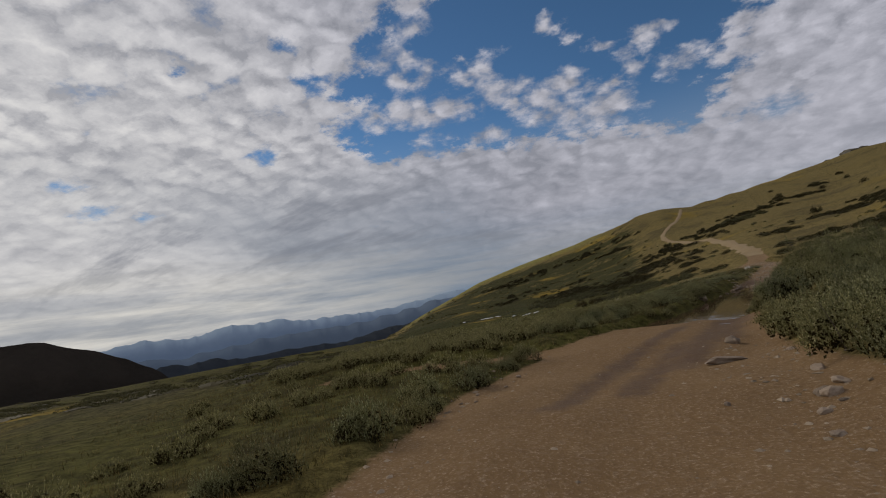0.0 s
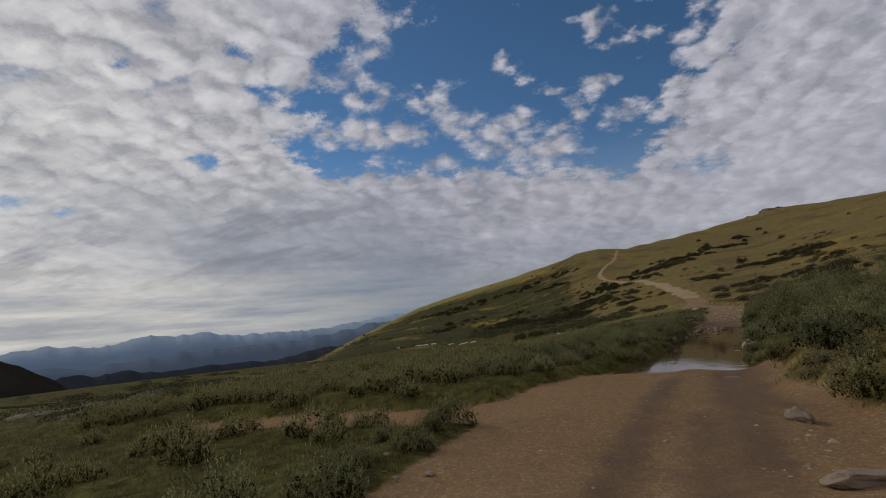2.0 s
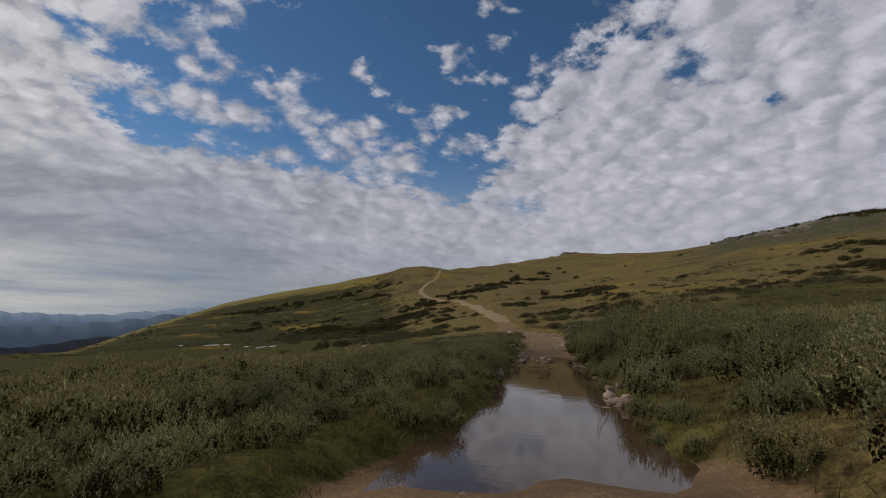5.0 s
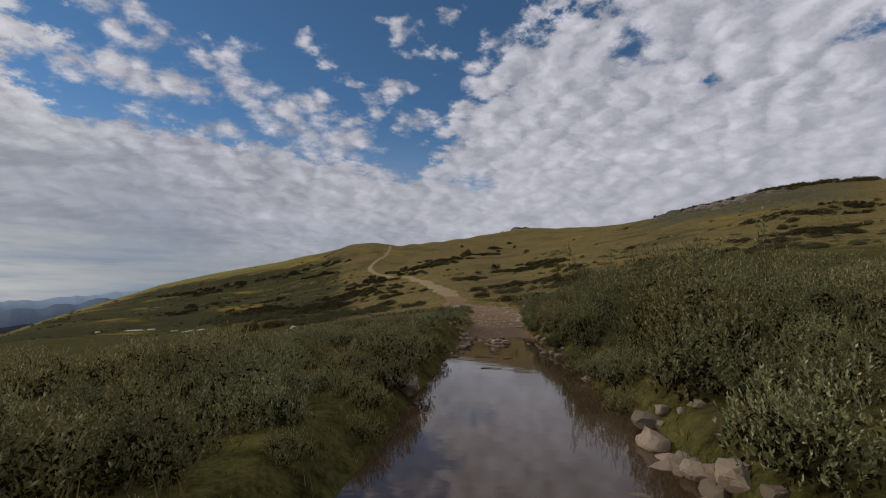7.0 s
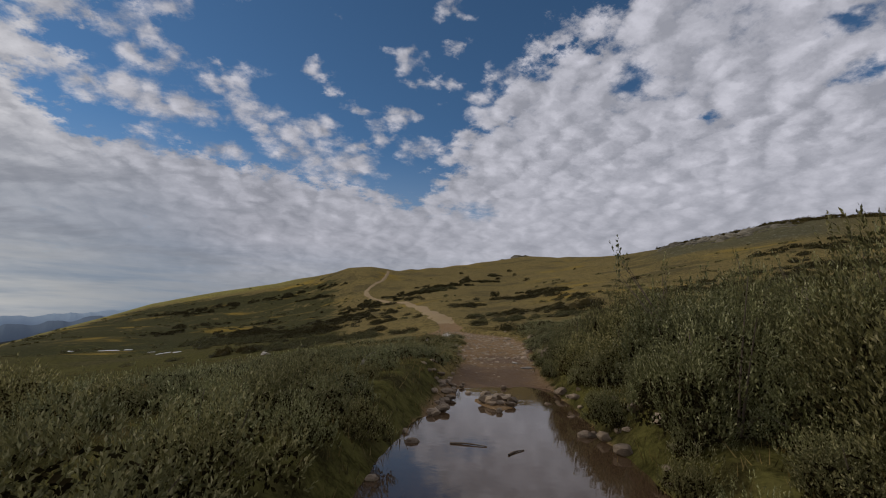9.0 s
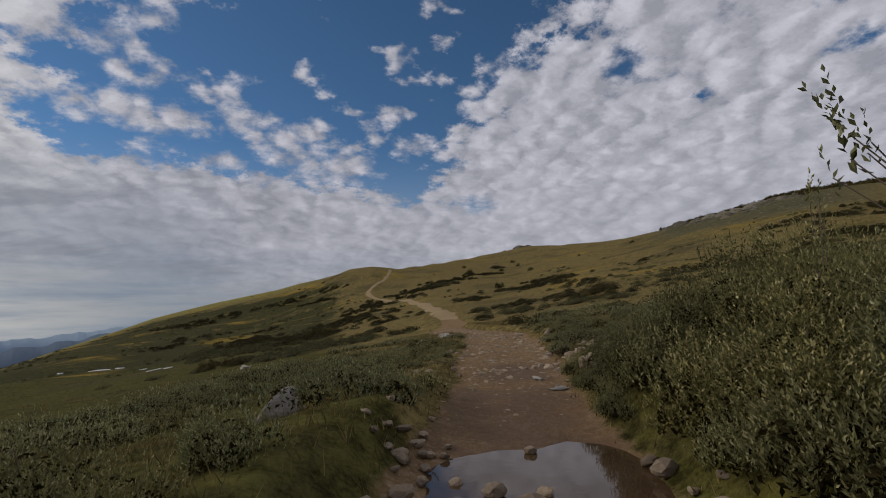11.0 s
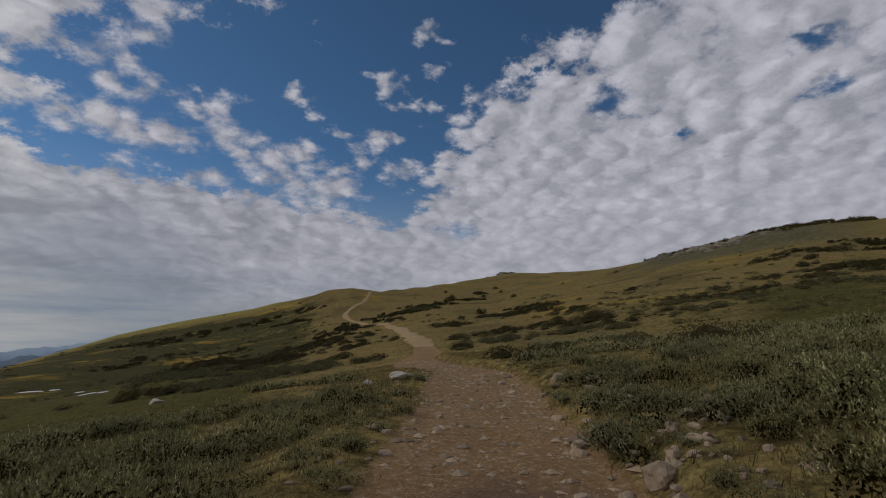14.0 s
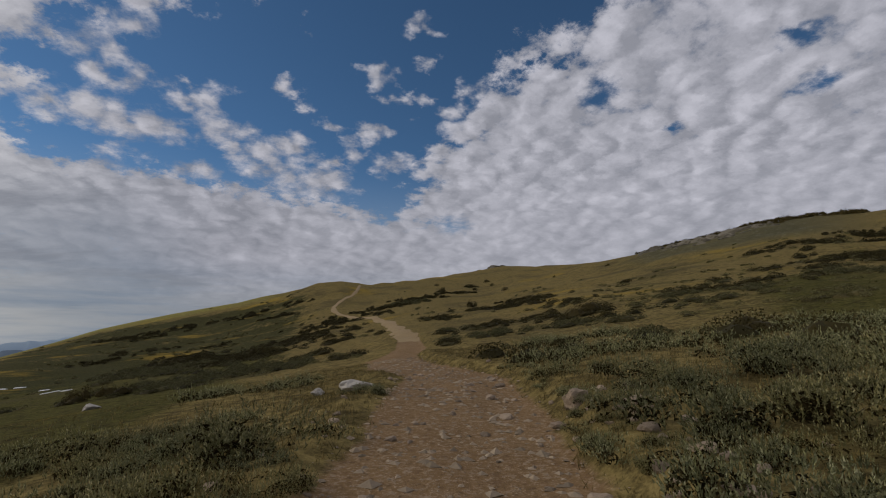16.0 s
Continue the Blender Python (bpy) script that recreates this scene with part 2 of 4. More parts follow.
def track_material():
    m, g = material("pale_dirt")
    p = g.node("ShaderNodeNewGeometry").outputs["Position"]
    n2, n3 = g.noise(p, 0.4, 5), g.noise(p, 4.0, 5, 0.65)
    col = g.mix(n2, rgb(0.25, 0.175, 0.085), rgb(0.37, 0.275, 0.15))
    col = g.mix(g.ramp(n3, 0.5, 0.7, 0, 0.6), col, rgb(0.2, 0.14, 0.075))
    surface(g, col, 0.95, n3, 0.6, 0.1)
    return m


def water_material():
    m, g = material("brown_pond_water")
    p = g.node("ShaderNodeNewGeometry").outputs["Position"]
    h = g.math("ADD", g.noise(p, 2.2, 3), g.math("MULTIPLY", g.noise(p, 9.0, 3), 0.25))
    surface(g, g.mix(g.noise(p, 0.8, 4), rgb(0.05, 0.03, 0.016), rgb(0.10, 0.062, 0.034)), 0.03, h, 0.10, 0.02, spec=0.5, IOR=1.33)
    return m


def leaf_material(name, a, b, c, spec=0.2):
    m, g = material(name)
    r = g.node("ShaderNodeNewGeometry").outputs["Random Per Island"]
    o = g.node("ShaderNodeObjectInfo").outputs["Random"]
    col = g.mix(g.ramp(r, 0.0, 0.75), a, b)
    col = g.mix(g.ramp(r, 0.62, 1.0), col, c)
    col = g.mix(g.math("MULTIPLY", o, 0.7), col, g.mix(1.0, col, rgb(0.95, 0.8, 0.62), "MULTIPLY"))
    v = g.math("MULTIPLY_ADD", g.math("FRACT", g.math("MULTIPLY", o, 7.0)), 0.6, 0.72)
    col = g.mix(1.0, col, g.node("ShaderNodeCombineColor", {0: v, 1: v, 2: v}).outputs[0], "MULTIPLY")
    bs = g.node("ShaderNodeBsdfPrincipled", {"Base Color": col, "Roughness": 0.65, "Specular IOR Level": spec})
    tr = g.node("ShaderNodeBsdfTranslucent", {"Color": col})
    g.node("ShaderNodeOutputMaterial", {0: g.node("ShaderNodeMixShader", {0: 0.16, 1: bs, 2: tr})})
    return m


def rock_material(name, a, b, dark=0.35):
    m, g = material(name)
    c = g.node("ShaderNodeTexCoord").outputs["Object"]
    o = g.node("ShaderNodeObjectInfo").outputs["Random"]
    i = g.node("ShaderNodeNewGeometry").outputs["Random Per Island"]
    n, f = g.noise(c, 3.0, 6, 0.65), g.noise(c, 18.0, 4, 0.7)
    col = g.mix(n, a, b)
    col = g.mix(g.math("MULTIPLY", g.ramp(f, 0.5, 0.72), dark), col, rgb(0.08, 0.065, 0.05))
    v = g.math("ADD", 0.6, g.math("MULTIPLY", g.math("FRACT", g.math("ADD", o, i)), 0.65))
    col = g.mix(1.0, col, g.node("ShaderNodeCombineColor", {0: v, 1: v, 2: v}).outputs[0], "MULTIPLY")
    surface(g, col, 0.88, g.math("ADD", n, g.math("MULTIPLY", f, 0.4)), 0.7, 0.05)
    return m


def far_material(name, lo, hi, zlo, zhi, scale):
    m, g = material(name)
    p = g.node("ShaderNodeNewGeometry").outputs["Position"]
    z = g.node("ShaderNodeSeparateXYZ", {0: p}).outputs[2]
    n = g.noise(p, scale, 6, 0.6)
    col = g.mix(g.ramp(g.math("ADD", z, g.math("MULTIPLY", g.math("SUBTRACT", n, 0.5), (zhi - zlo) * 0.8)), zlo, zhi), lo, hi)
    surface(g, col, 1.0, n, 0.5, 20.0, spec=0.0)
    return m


GROUND, DIRT, POND = ground_material(), track_material(), water_material()
WILLOW = leaf_material("willow_leaves", rgb(0.068, 0.072, 0.028), rgb(0.165, 0.168, 0.068), rgb(0.25, 0.248, 0.115))
SAGE = leaf_material("low_willow_leaves", rgb(0.10, 0.106, 0.046), rgb(0.225, 0.228, 0.105), rgb(0.33, 0.33, 0.17))
LOWSAGE = leaf_material("grey_willow_mat_leaves", rgb(0.09, 0.097, 0.043), rgb(0.195, 0.203, 0.097), rgb(0.30, 0.305, 0.17))
WILLOW_TIP = leaf_material("silvery_willow_tips", rgb(0.17, 0.175, 0.07), rgb(0.32, 0.32, 0.15), rgb(0.50, 0.49, 0.30))
# the shade inside the shrubs is painted into the colour of their twigs
SHADED_TWIGS = leaf_material("shade_dark_twigs_and_old_leaves", rgb(0.014, 0.012, 0.006), rgb(0.028, 0.024, 0.011), rgb(0.042, 0.034, 0.017), 0.0)
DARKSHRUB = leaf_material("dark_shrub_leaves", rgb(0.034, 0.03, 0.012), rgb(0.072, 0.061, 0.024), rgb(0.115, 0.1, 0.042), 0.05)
GREYSHRUB = leaf_material("grey_shrub_leaves", rgb(0.065, 0.064, 0.027), rgb(0.125, 0.12, 0.054), rgb(0.19, 0.183, 0.095), 0.05)
GRASS = leaf_material("meadow_grass", rgb(0.07, 0.064, 0.024), rgb(0.15, 0.125, 0.045), rgb(0.28, 0.215, 0.085))
BARK, gb = material("grey_willow_bark")
surface(gb, gb.mix(gb.noise(gb.node("ShaderNodeTexCoord").outputs["Object"], 20.0), rgb(0.09, 0.065, 0.045), rgb(0.2, 0.16, 0.12)), 0.9)
STONE = rock_material("tan_stone", rgb(0.25, 0.185, 0.125), rgb(0.44, 0.35, 0.26))
PALE = rock_material("pale_granite", rgb(0.38, 0.34, 0.29), rgb(0.58, 0.54, 0.48), 0.2)
CRAG = rock_material("grey_crag", rgb(0.11, 0.098, 0.072), rgb(0.25, 0.225, 0.175))
SNOW, gs = material("old_snow")
surface(gs, gs.mix(gs.noise(gs.node("ShaderNodeNewGeometry").outputs["Position"], 0.8, 5), rgb(0.55, 0.55, 0.54), rgb(0.82, 0.84, 0.86)), 0.7)

# ---- ground ----
# --- the lie of the land: a polar profile round the ford, with a ridge line given by bearing ---
OX, OY = 9.0, 24.0
RIDGE_BEARING = np.array([-180, -110, -70, -50, -40, -32, -28, -23, -18, -15.5, -12.7, -9.5, -3.5, 1, 4.5, 7.3, 10, 16, 21.6, 25.6, 30, 37.3, 41, 44, 48, 52, 56, 60.5, 65, 90, 120, 180])
RIDGE_ANGLE = np.array([-1.5, -2.8, -4.2, -4.5, -4.55, -4.4, -3.5, -1.6, 0.2, 1.2, 1.95, 2.8, 4.15, 5.2, 6.3, 6.7, 6.3, 6.9, 7.7, 8.45, 8.25, 8.4, 9.1, 9.6, 10.2, 11.0, 11.2, 10.8, 11.0, 9.0, 4.0, -1.5])
RIDGE_FAR = np.array([150, 130, 95, 95, 105, 160, 240, 330, 400, 420, 420, 410, 400, 390, 380, 375, 385, 440, 490, 515, 490, 430, 390, 374, 365, 355, 345, 335, 330, 300, 220, 150])
PATH_Y = np.array([-60, -9.6, 0, 4.6, 8.7, 10.6, 22, 24.5, 31.7, 38, 46, 62, 80])
PATH_X = np.array([8, 0.3, 0.2, 1.5, 3.05, 3.85, 8.5, 9.6, 12.8, 15.4, 18, 21.5, 27])
PATH_Z = np.array([0.6, -1.05, -1.5, -1.57, -1.56, -1.86, -1.8, -1.68, -1.42, -1.25, -1.15, -1.0, -0.7])
WATER = -1.7
# stretches of bare track: x0, y0, x1, y1, half width
TRACK = [(8, -60, 0.6, -12, 2.8), (0.6, -12, 0.4, -1, 3.0), (0.4, -1, 1.7, 6, 2.7), (1.7, 6, 3.3, 9.2, 2.1), (3.4, 9.5, 4.9, 12.8, 1.2),
         (4.9, 12.8, 10.2, 26, 1.12), (10.2, 26, 12.5, 31.5, 1.0), (12.5, 31.5, 15.6, 39.4, 1.3), (15.6, 39.4, 18.2, 47, 1.5), (18.2, 47, 18.3, 55, 1.5), (18.3, 55, 20.0, 63, 1.4), (17.6, 62.6, 20.5, 64.5, 0.8), (20.0, 63, 23.5, 72, 1.3), (23.5, 72, 26.6, 84, 1.3), (26.6, 84, 30.0, 98, 1.3),
         (-1.0, 5.2, -9.0, 6.4, 0.9)]


def wave(x, y, scale, seed):
    """Smooth rolling variation, about -1 to 1."""
    r = np.random.RandomState(seed)
    out = np.zeros_like(x)
    for k in range(7):
        a, p, f = r.uniform(0, 6.283), r.uniform(0, 6.283), r.uniform(0.6, 1.9) / scale
        out += np.sin((x * np.cos(a) + y * np.sin(a)) * f * 6.283 + p)
    return out / 3.2


def track_gap(x, y):
    """Distance outside the nearest stretch of track (negative inside)."""
    best = np.full_like(x, 1e9)
    for x0, y0, x1, y1, w in TRACK:
        dx, dy = x1 - x0, y1 - y0
        u = np.clip(((x - x0) * dx + (y - y0) * dy) / (dx * dx + dy * dy), 0, 1)
        best = np.minimum(best, np.hypot(x - x0 - u * dx, y - y0 - u * dy) - w)
    return best


def smooth(a, b, v):
    u = np.clip((v - a) / (b - a), 0, 1)
    return u * u * (3 - 2 * u)


def land(x, y):
    """Height of the ground."""
    px, pz = np.interp(y, PATH_Y, PATH_X), np.interp(y, PATH_Y, PATH_Z)
    d = (x - px) * 0.93
    gap = track_gap(x, y)
    side = np.where(d > 0, 0.095 * np.minimum(d, 30), (0.05 + 0.06 * smooth(18, 34, y) + 0.05 * smooth(40, 65, y)) * np.maximum(d, -48))
    level = smooth(4, 12, y) * (1 - smooth(26, 30, y))
    bank = smooth(-0.05, 0.65, gap) * (0.16 + 0.32 * level + np.where(d > 0, 0.22 * smooth(24, 33, y), 0))
    near = pz + side * smooth(1.2, 4, np.abs(d)) + bank + 0.05 * wave(x, y, 7, 3) + 0.025 * wave(x, y, 1.6, 4) - 0.04 * smooth(0.2, -0.6, gap) * (1 + wave(x, y, 3, 8))
    rx, ry = x - OX, y - OY
    r, b = np.hypot(rx, ry), np.degrees(np.arctan2(rx, ry))
    far, ang = np.interp(b, RIDGE_BEARING, RIDGE_FAR), np.interp(b, RIDGE_BEARING, RIDGE_ANGLE)
    top = far * np.tan(np.radians(ang)) - 0.2
    s = (r - 40) / (far - 40)
    power = 1.32 + 0.4 * smooth(36, 22, b) + (0.5 * smooth(12, -6, b) + 0.75 * smooth(17, 6, b)) * smooth(-40, -20, b)
    c = np.clip(s, 0, 1)
    rise = c ** power * (top - near)
    rise = rise + np.where(s > 1, -0.16 * (r - far) * smooth(1, 1.5, s), 0) + 0.9 * wave(x, y, 60, 5) * smooth(0.1, 0.4, s) * smooth(1.0, 0.85, s)
    return np.maximum(near + rise, -260 + 20 * wave(x, y, 900, 6))



def spread(a, b, step, grow, reach):
    """Grid lines: even between a and b, then widening out to +-reach."""
    mid = list(np.arange(a, b + step / 2, step))
    hi, lo, s = [mid[-1]], [mid[0]], step
    while hi[-1] < reach or lo[-1] > -reach:
        s *= grow
        hi.append(hi[-1] + s), lo.append(lo[-1] - s)
    return np.array(lo[:0:-1] + mid + hi[1:])


GX, GY = spread(-8, 25, 0.29, 1.054, 4600), spread(-8, 50, 0.31, 1.047, 4600)
XX, YY = np.meshgrid(GX, GY)
ZZ = land(XX.ravel(), YY.ravel()).reshape(XX.shape)


def on_ground(x, y):
    """Height of the built sheet at x, y."""
    i = int(np.clip(np.searchsorted(GX, x) - 1, 0, len(GX) - 2))
    j = int(np.clip(np.searchsorted(GY, y) - 1, 0, len(GY) - 2))
    u, v = (x - GX[i]) / (GX[i + 1] - GX[i]), (y - GY[j]) / (GY[j + 1] - GY[j])
    a, b, c, d = ZZ[j, i], ZZ[j, i + 1], ZZ[j + 1, i + 1], ZZ[j + 1, i]
    return float(a * (1 - u) * (1 - v) + b * u * (1 - v) + c * u * v + d * (1 - u) * v)


def heights(x, y):
    """Heights of the built sheet at many places."""
    i = np.clip(np.searchsorted(GX, x) - 1, 0, len(GX) - 2)
    j = np.clip(np.searchsorted(GY, y) - 1, 0, len(GY) - 2)
    u, v = (x - GX[i]) / (GX[i + 1] - GX[i]), (y - GY[j]) / (GY[j + 1] - GY[j])
    return ZZ[j, i] * (1 - u) * (1 - v) + ZZ[j, i + 1] * u * (1 - v) + ZZ[j + 1, i + 1] * u * v + ZZ[j + 1, i] * (1 - u) * v


def mesh_from(name, verts, faces, mat, smoothed=False):
    """A mesh from arrays: verts (n, 3), faces (m, 3 or 4)."""
    me = bpy.data.meshes.new(name)
    verts, faces = np.asarray(verts, np.float32), np.asarray(faces, np.int32)
    k = faces.shape[1]
    me.vertices.add(len(verts)), me.loops.add(faces.size), me.polygons.add(len(faces))
    me.vertices.foreach_set("co", verts.ravel())
    me.loops.foreach_set("vertex_index", faces.ravel())
    me.polygons.foreach_set("loop_start", np.arange(0, faces.size, k, dtype=np.int32))
    me.update(calc_edges=True)
    me.polygons.foreach_set("use_smooth", np.full(len(faces), smoothed))
    me.materials.append(mat)
    me.validate()
    return me


def grid_faces(nx, ny):
    i, j = np.meshgrid(np.arange(nx - 1), np.arange(ny - 1))
    a = (j * nx + i).ravel()
    return np.c_[a, a + 1, a + nx + 1, a + nx]


def wetness(x, y):
    w = np.zeros_like(x)
    for x0, y0, x1, y1, r in [(-0.6, -2.2, 0.7, 2.4, 0.26), (0.5, -1.4, 2.0, 3.6, 0.3), (1.6, 0.6, 4.0, 8.4, 0.34), (2.9, 4.2, 4.4, 8.6, 0.55), (0.8, 2.6, 2.6, 7.6, 0.25), (3.6, 10.3, 4.8, 13, 1.8), (10.3, 26, 11.2, 28.4, 1.3), (12.2, 30.5, 13.0, 32.0, 0.9)]:
        dx, dy = x1 - x0, y1 - y0
        u = np.clip(((x - x0) * dx + (y - y0) * dy) / (dx * dx + dy * dy), 0, 1)
        w = np.maximum(w, smooth(1.9, 0.0, np.hypot(x - x0 - u * dx, y - y0 - u * dy) / r))
    return w


def build_ground():
    me = mesh_from("ground", np.c_[XX.ravel(), YY.ravel(), ZZ.ravel()], grid_faces(len(GX), len(GY)), GROUND, True)
    x, y = XX.ravel(), YY.ravel()
    gap = track_gap(x, y)
    b = np.degrees(np.arctan2(x - OX, y - OY))
    r = np.hypot(x - OX, y - OY)
    px = np.interp(y, PATH_Y, PATH_X)
    green = np.where(x < px, np.maximum(smooth(30, 22, y), smooth(10, -6, b) * smooth(190, 120, r)), np.maximum(smooth(26, 10, r) * 0.7 * smooth(34, 24, y), 0.85 * smooth(42, 54, b) * smooth(120, 70, r)))
    green = np.maximum(green, 0.3 * smooth(6, -8, b) * smooth(-60, -40, b) * smooth(420, 250, r))
    green = np.maximum(green, 0.34 * smooth(26, 42, b) * smooth(80, 70, b))
    far = np.interp(b, RIDGE_BEARING, RIDGE_FAR)
    # mask of the strip below the skyline that is painted as sunlit
    sunlit_crest = smooth(0.94, 0.985, r / far) * smooth(-30, -22, b) * smooth(3, -3, b)
    rocky = smooth(38, 43, b) * smooth(62, 54, b) * smooth(-125, -90, r - far)
    for label, val in (("bare", smooth(0.45, -0.35, gap)), ("wet", wetness(x, y)), ("green", green), ("slope", smooth(22, 45, r)), ("sunlit_crest", sunlit_crest), ("rocky", rocky),
                       ("heath", (0.72 * smooth(8, 0, b) * smooth(0.97, 0.9, r / far) + 0.12 * smooth(30, 46, b) * smooth(260, 150, r) + 0.04) * np.where(b < 12, smooth(80, 125, r), smooth(42, 60, r)) * smooth(95, 80, np.abs(b)))):
        me.attributes.new(label, "FLOAT", "POINT").data.foreach_set("value", np.asarray(val, np.float32))
    return tagged(new("ground", me), "alpine meadow and sandy ground with golden and green grass", "ground", kind="structure")


build_ground()


def build_water():
    n = 60
    v, f = [], []
    for k in range(n + 1):
        y = 8.3 + (27.6 - 8.3) * k / n
        x = 4.9 + (y - 12.8) * 0.4015
        w = 1.75
        v += [(x - w, y + 0.4 * w, WATER), (x + w, y - 0.4 * w, WATER)]
    f = [(2 * k, 2 * k + 1, 2 * k + 3, 2 * k + 2) for k in range(n)]
    return tagged(new("water", mesh_from("water", v, f, POND)), "shallow brown water flooding the dirt track", "water", kind="structure")


build_water()


def ribbon(name, pts, half, lift, mat):
    """A draped strip along a smooth line."""
    pts = np.array(pts, float)
    t = np.linspace(0, len(pts) - 1, 160)
    # Catmull-Rom through the points
    def cr(c):
        i = np.clip(t.astype(int), 0, len(pts) - 2)
        u = t - i
        g = lambda q: c[np.clip(q, 0, len(pts) - 1)]
        a, b, d, e = g(i - 1), g(i), g(i + 1), g(i + 2)
        return 0.5 * (2 * b + (d - a) * u + (2 * a - 5 * b + 4 * d - e) * u ** 2 + (3 * b - a - 3 * d + e) * u ** 3)
    x, y = cr(pts[:, 0]), cr(pts[:, 1])
    dx, dy = np.gradient(x), np.gradient(y)
    l = np.hypot(dx, dy)
    v = []
    for i in range(len(t)):
        w = half * (1 - 0.3 * i / len(t)) * (1 + 0.22 * math.sin(i * 0.7) + 0.15 * math.sin(i * 1.9))
        for s in (-1, -0.5, 0, 0.5, 1):
            qx, qy = x[i] + dy[i] / l[i] * w * s, y[i] - dx[i] / l[i] * w * s
            v.append((qx, qy, on_ground(qx, qy) + lift * (1 - 1.2 * abs(s) ** 3) - 0.6 * max(0.0, 1 - i / 14)))
    return mesh_from(name, v, grid_faces(5, len(t)), mat, True)


HILL_TRACK = [(25.5, 80), (28.3, 91), (30.2, 101), (33, 116), (38.8, 148), (43.5, 186), (44.6, 208), (42, 224), (40.2, 254), (39.2, 278), (43, 300), (50.5, 322), (60.5, 352), (66, 373), (70, 392)]
tagged(new("road", ribbon("road", HILL_TRACK, 1.7, 0.22, DIRT)), "pale dirt track winding up the hillside", "dirt road", kind="structure")

# ---- the distance ----
def ridge(name, line, far, mat, foot, jag, seed, label, kind="structure", category="mountains"):
    """A long mountain ridge: its top line by bearing and angle from the ford, with slopes on both sides."""
    bb, aa = np.array([q[0] for q in line], float), np.array([q[1] for q in line], float)
    n, m = 760, 13
    b = np.linspace(bb[0], bb[-1], n)
    xs = np.radians(b) * far
    mean = far * np.tan(np.radians(np.interp(b, bb, aa)))
    top = mean + jag * 0.3 * wave(xs, xs * 0, jag * 9, seed) - jag * 0.3 * np.abs(wave(xs, xs * 0, jag * 7, seed + 1)) + jag * 0.03 * wave(xs, xs * 0, jag * 1.6, seed + 3)
    v = []
    for j in range(m):
        u = (j - (m - 1) / 2) / ((m - 1) / 2)
        spur = jag * 0.10 * wave(xs + u * far * 0.35, np.full(n, u * far * 0.16), jag * 26, seed + 2) * min(1, abs(u) * 2)
        r = far + u * far * 0.16
        z = mean - (mean - foot) * abs(u) ** 0.85 + (top - mean) * (1 - abs(u)) ** 5 + spur
        v.append(np.c_[OX + r * np.sin(np.radians(b)), OY + r * np.cos(np.radians(b)), z])
    return tagged(new(name, mesh_from(name, np.concatenate(v), grid_faces(n, m), mat, True)), label, category, kind=kind)


# aerial haze is painted into the blue base colours, strongest on the farthest range
FAR_HAZE_BLUE = far_material("painted_haze_blue_range", rgb(0.19, 0.26, 0.36), rgb(0.32, 0.41, 0.51), -160, 30, 0.004)
MID_HAZE_BLUE = far_material("painted_haze_dim_range", rgb(0.125, 0.165, 0.22), rgb(0.15, 0.195, 0.255), -120, -20, 0.006)
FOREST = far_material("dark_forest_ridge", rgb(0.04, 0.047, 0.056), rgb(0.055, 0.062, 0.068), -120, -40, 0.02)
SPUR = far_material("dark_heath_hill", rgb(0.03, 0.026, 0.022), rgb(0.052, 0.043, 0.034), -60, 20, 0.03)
ridge("backdrop", [(-75, -1.2), (-60, -0.9), (-55.3, -0.5), (-49.6, 0.07), (-45.6, -0.3), (-41.7, 0.34), (-39.5, 0.08), (-37.1, 0.33), (-34, -0.3), (-30, -0.22), (-24.6, -0.3), (-17, 0.55), (-8, 0.9), (0, 0.6)], 4300, FAR_HAZE_BLUE, -420, 34, 11, "mountain range on the horizon, haze painted into its blue colour")
ridge("backdrop", [(-80, -2.0), (-60, -1.6), (-54, -1.4), (-47, -2.3), (-39.3, -1.57), (-34.2, -1.5), (-29, -1.4), (-24.7, -1.05), (-19, -0.25), (-8, 0.2)], 3000, MID_HAZE_BLUE, -400, 24, 21, "mountain ridge in the middle distance, painted dim blue with haze")
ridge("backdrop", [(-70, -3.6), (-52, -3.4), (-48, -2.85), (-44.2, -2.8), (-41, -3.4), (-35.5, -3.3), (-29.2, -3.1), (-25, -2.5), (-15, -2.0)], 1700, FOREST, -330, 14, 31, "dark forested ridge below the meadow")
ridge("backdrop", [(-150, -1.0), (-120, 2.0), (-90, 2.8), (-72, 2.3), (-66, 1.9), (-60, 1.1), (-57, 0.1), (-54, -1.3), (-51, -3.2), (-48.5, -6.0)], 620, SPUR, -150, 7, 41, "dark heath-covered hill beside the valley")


# ---- rocks ----
def rock_mesh(name, seed, size, mat, detail=2, flat=0.6, rough=0.28):
    bm = bmesh.new()
    bmesh.ops.create_icosphere(bm, subdivisions=detail, radius=1.0)
    r = random.Random(seed)
    o = Vector((r.uniform(-50, 50), r.uniform(-50, 50), r.uniform(-50, 50)))
    cuts = [(Vector((r.gauss(0, 1), r.gauss(0, 1), r.gauss(0, 1))).normalized(), r.uniform(0.5, 0.8)) for _ in range(9)]
    for v in bm.verts:
        for n, d in cuts:
            k = v.co.dot(n) - d
            if k > 0:
                v.co -= n * k * 0.85
        v.co *= 1 + rough * noise.noise(v.co * 1.7 + o) + 0.1 * noise.noise(v.co * 5 + o)
        v.co = Vector((v.co.x * size[0], v.co.y * size[1], v.co.z * size[2] * flat))
    me = bpy.data.meshes.new(name)
    bm.to_mesh(me), bm.free()
    me.materials.append(mat)
    return me


GRIT = rock_material("pale_gravel", rgb(0.22, 0.165, 0.105), rgb(0.42, 0.335, 0.235), 0.25)
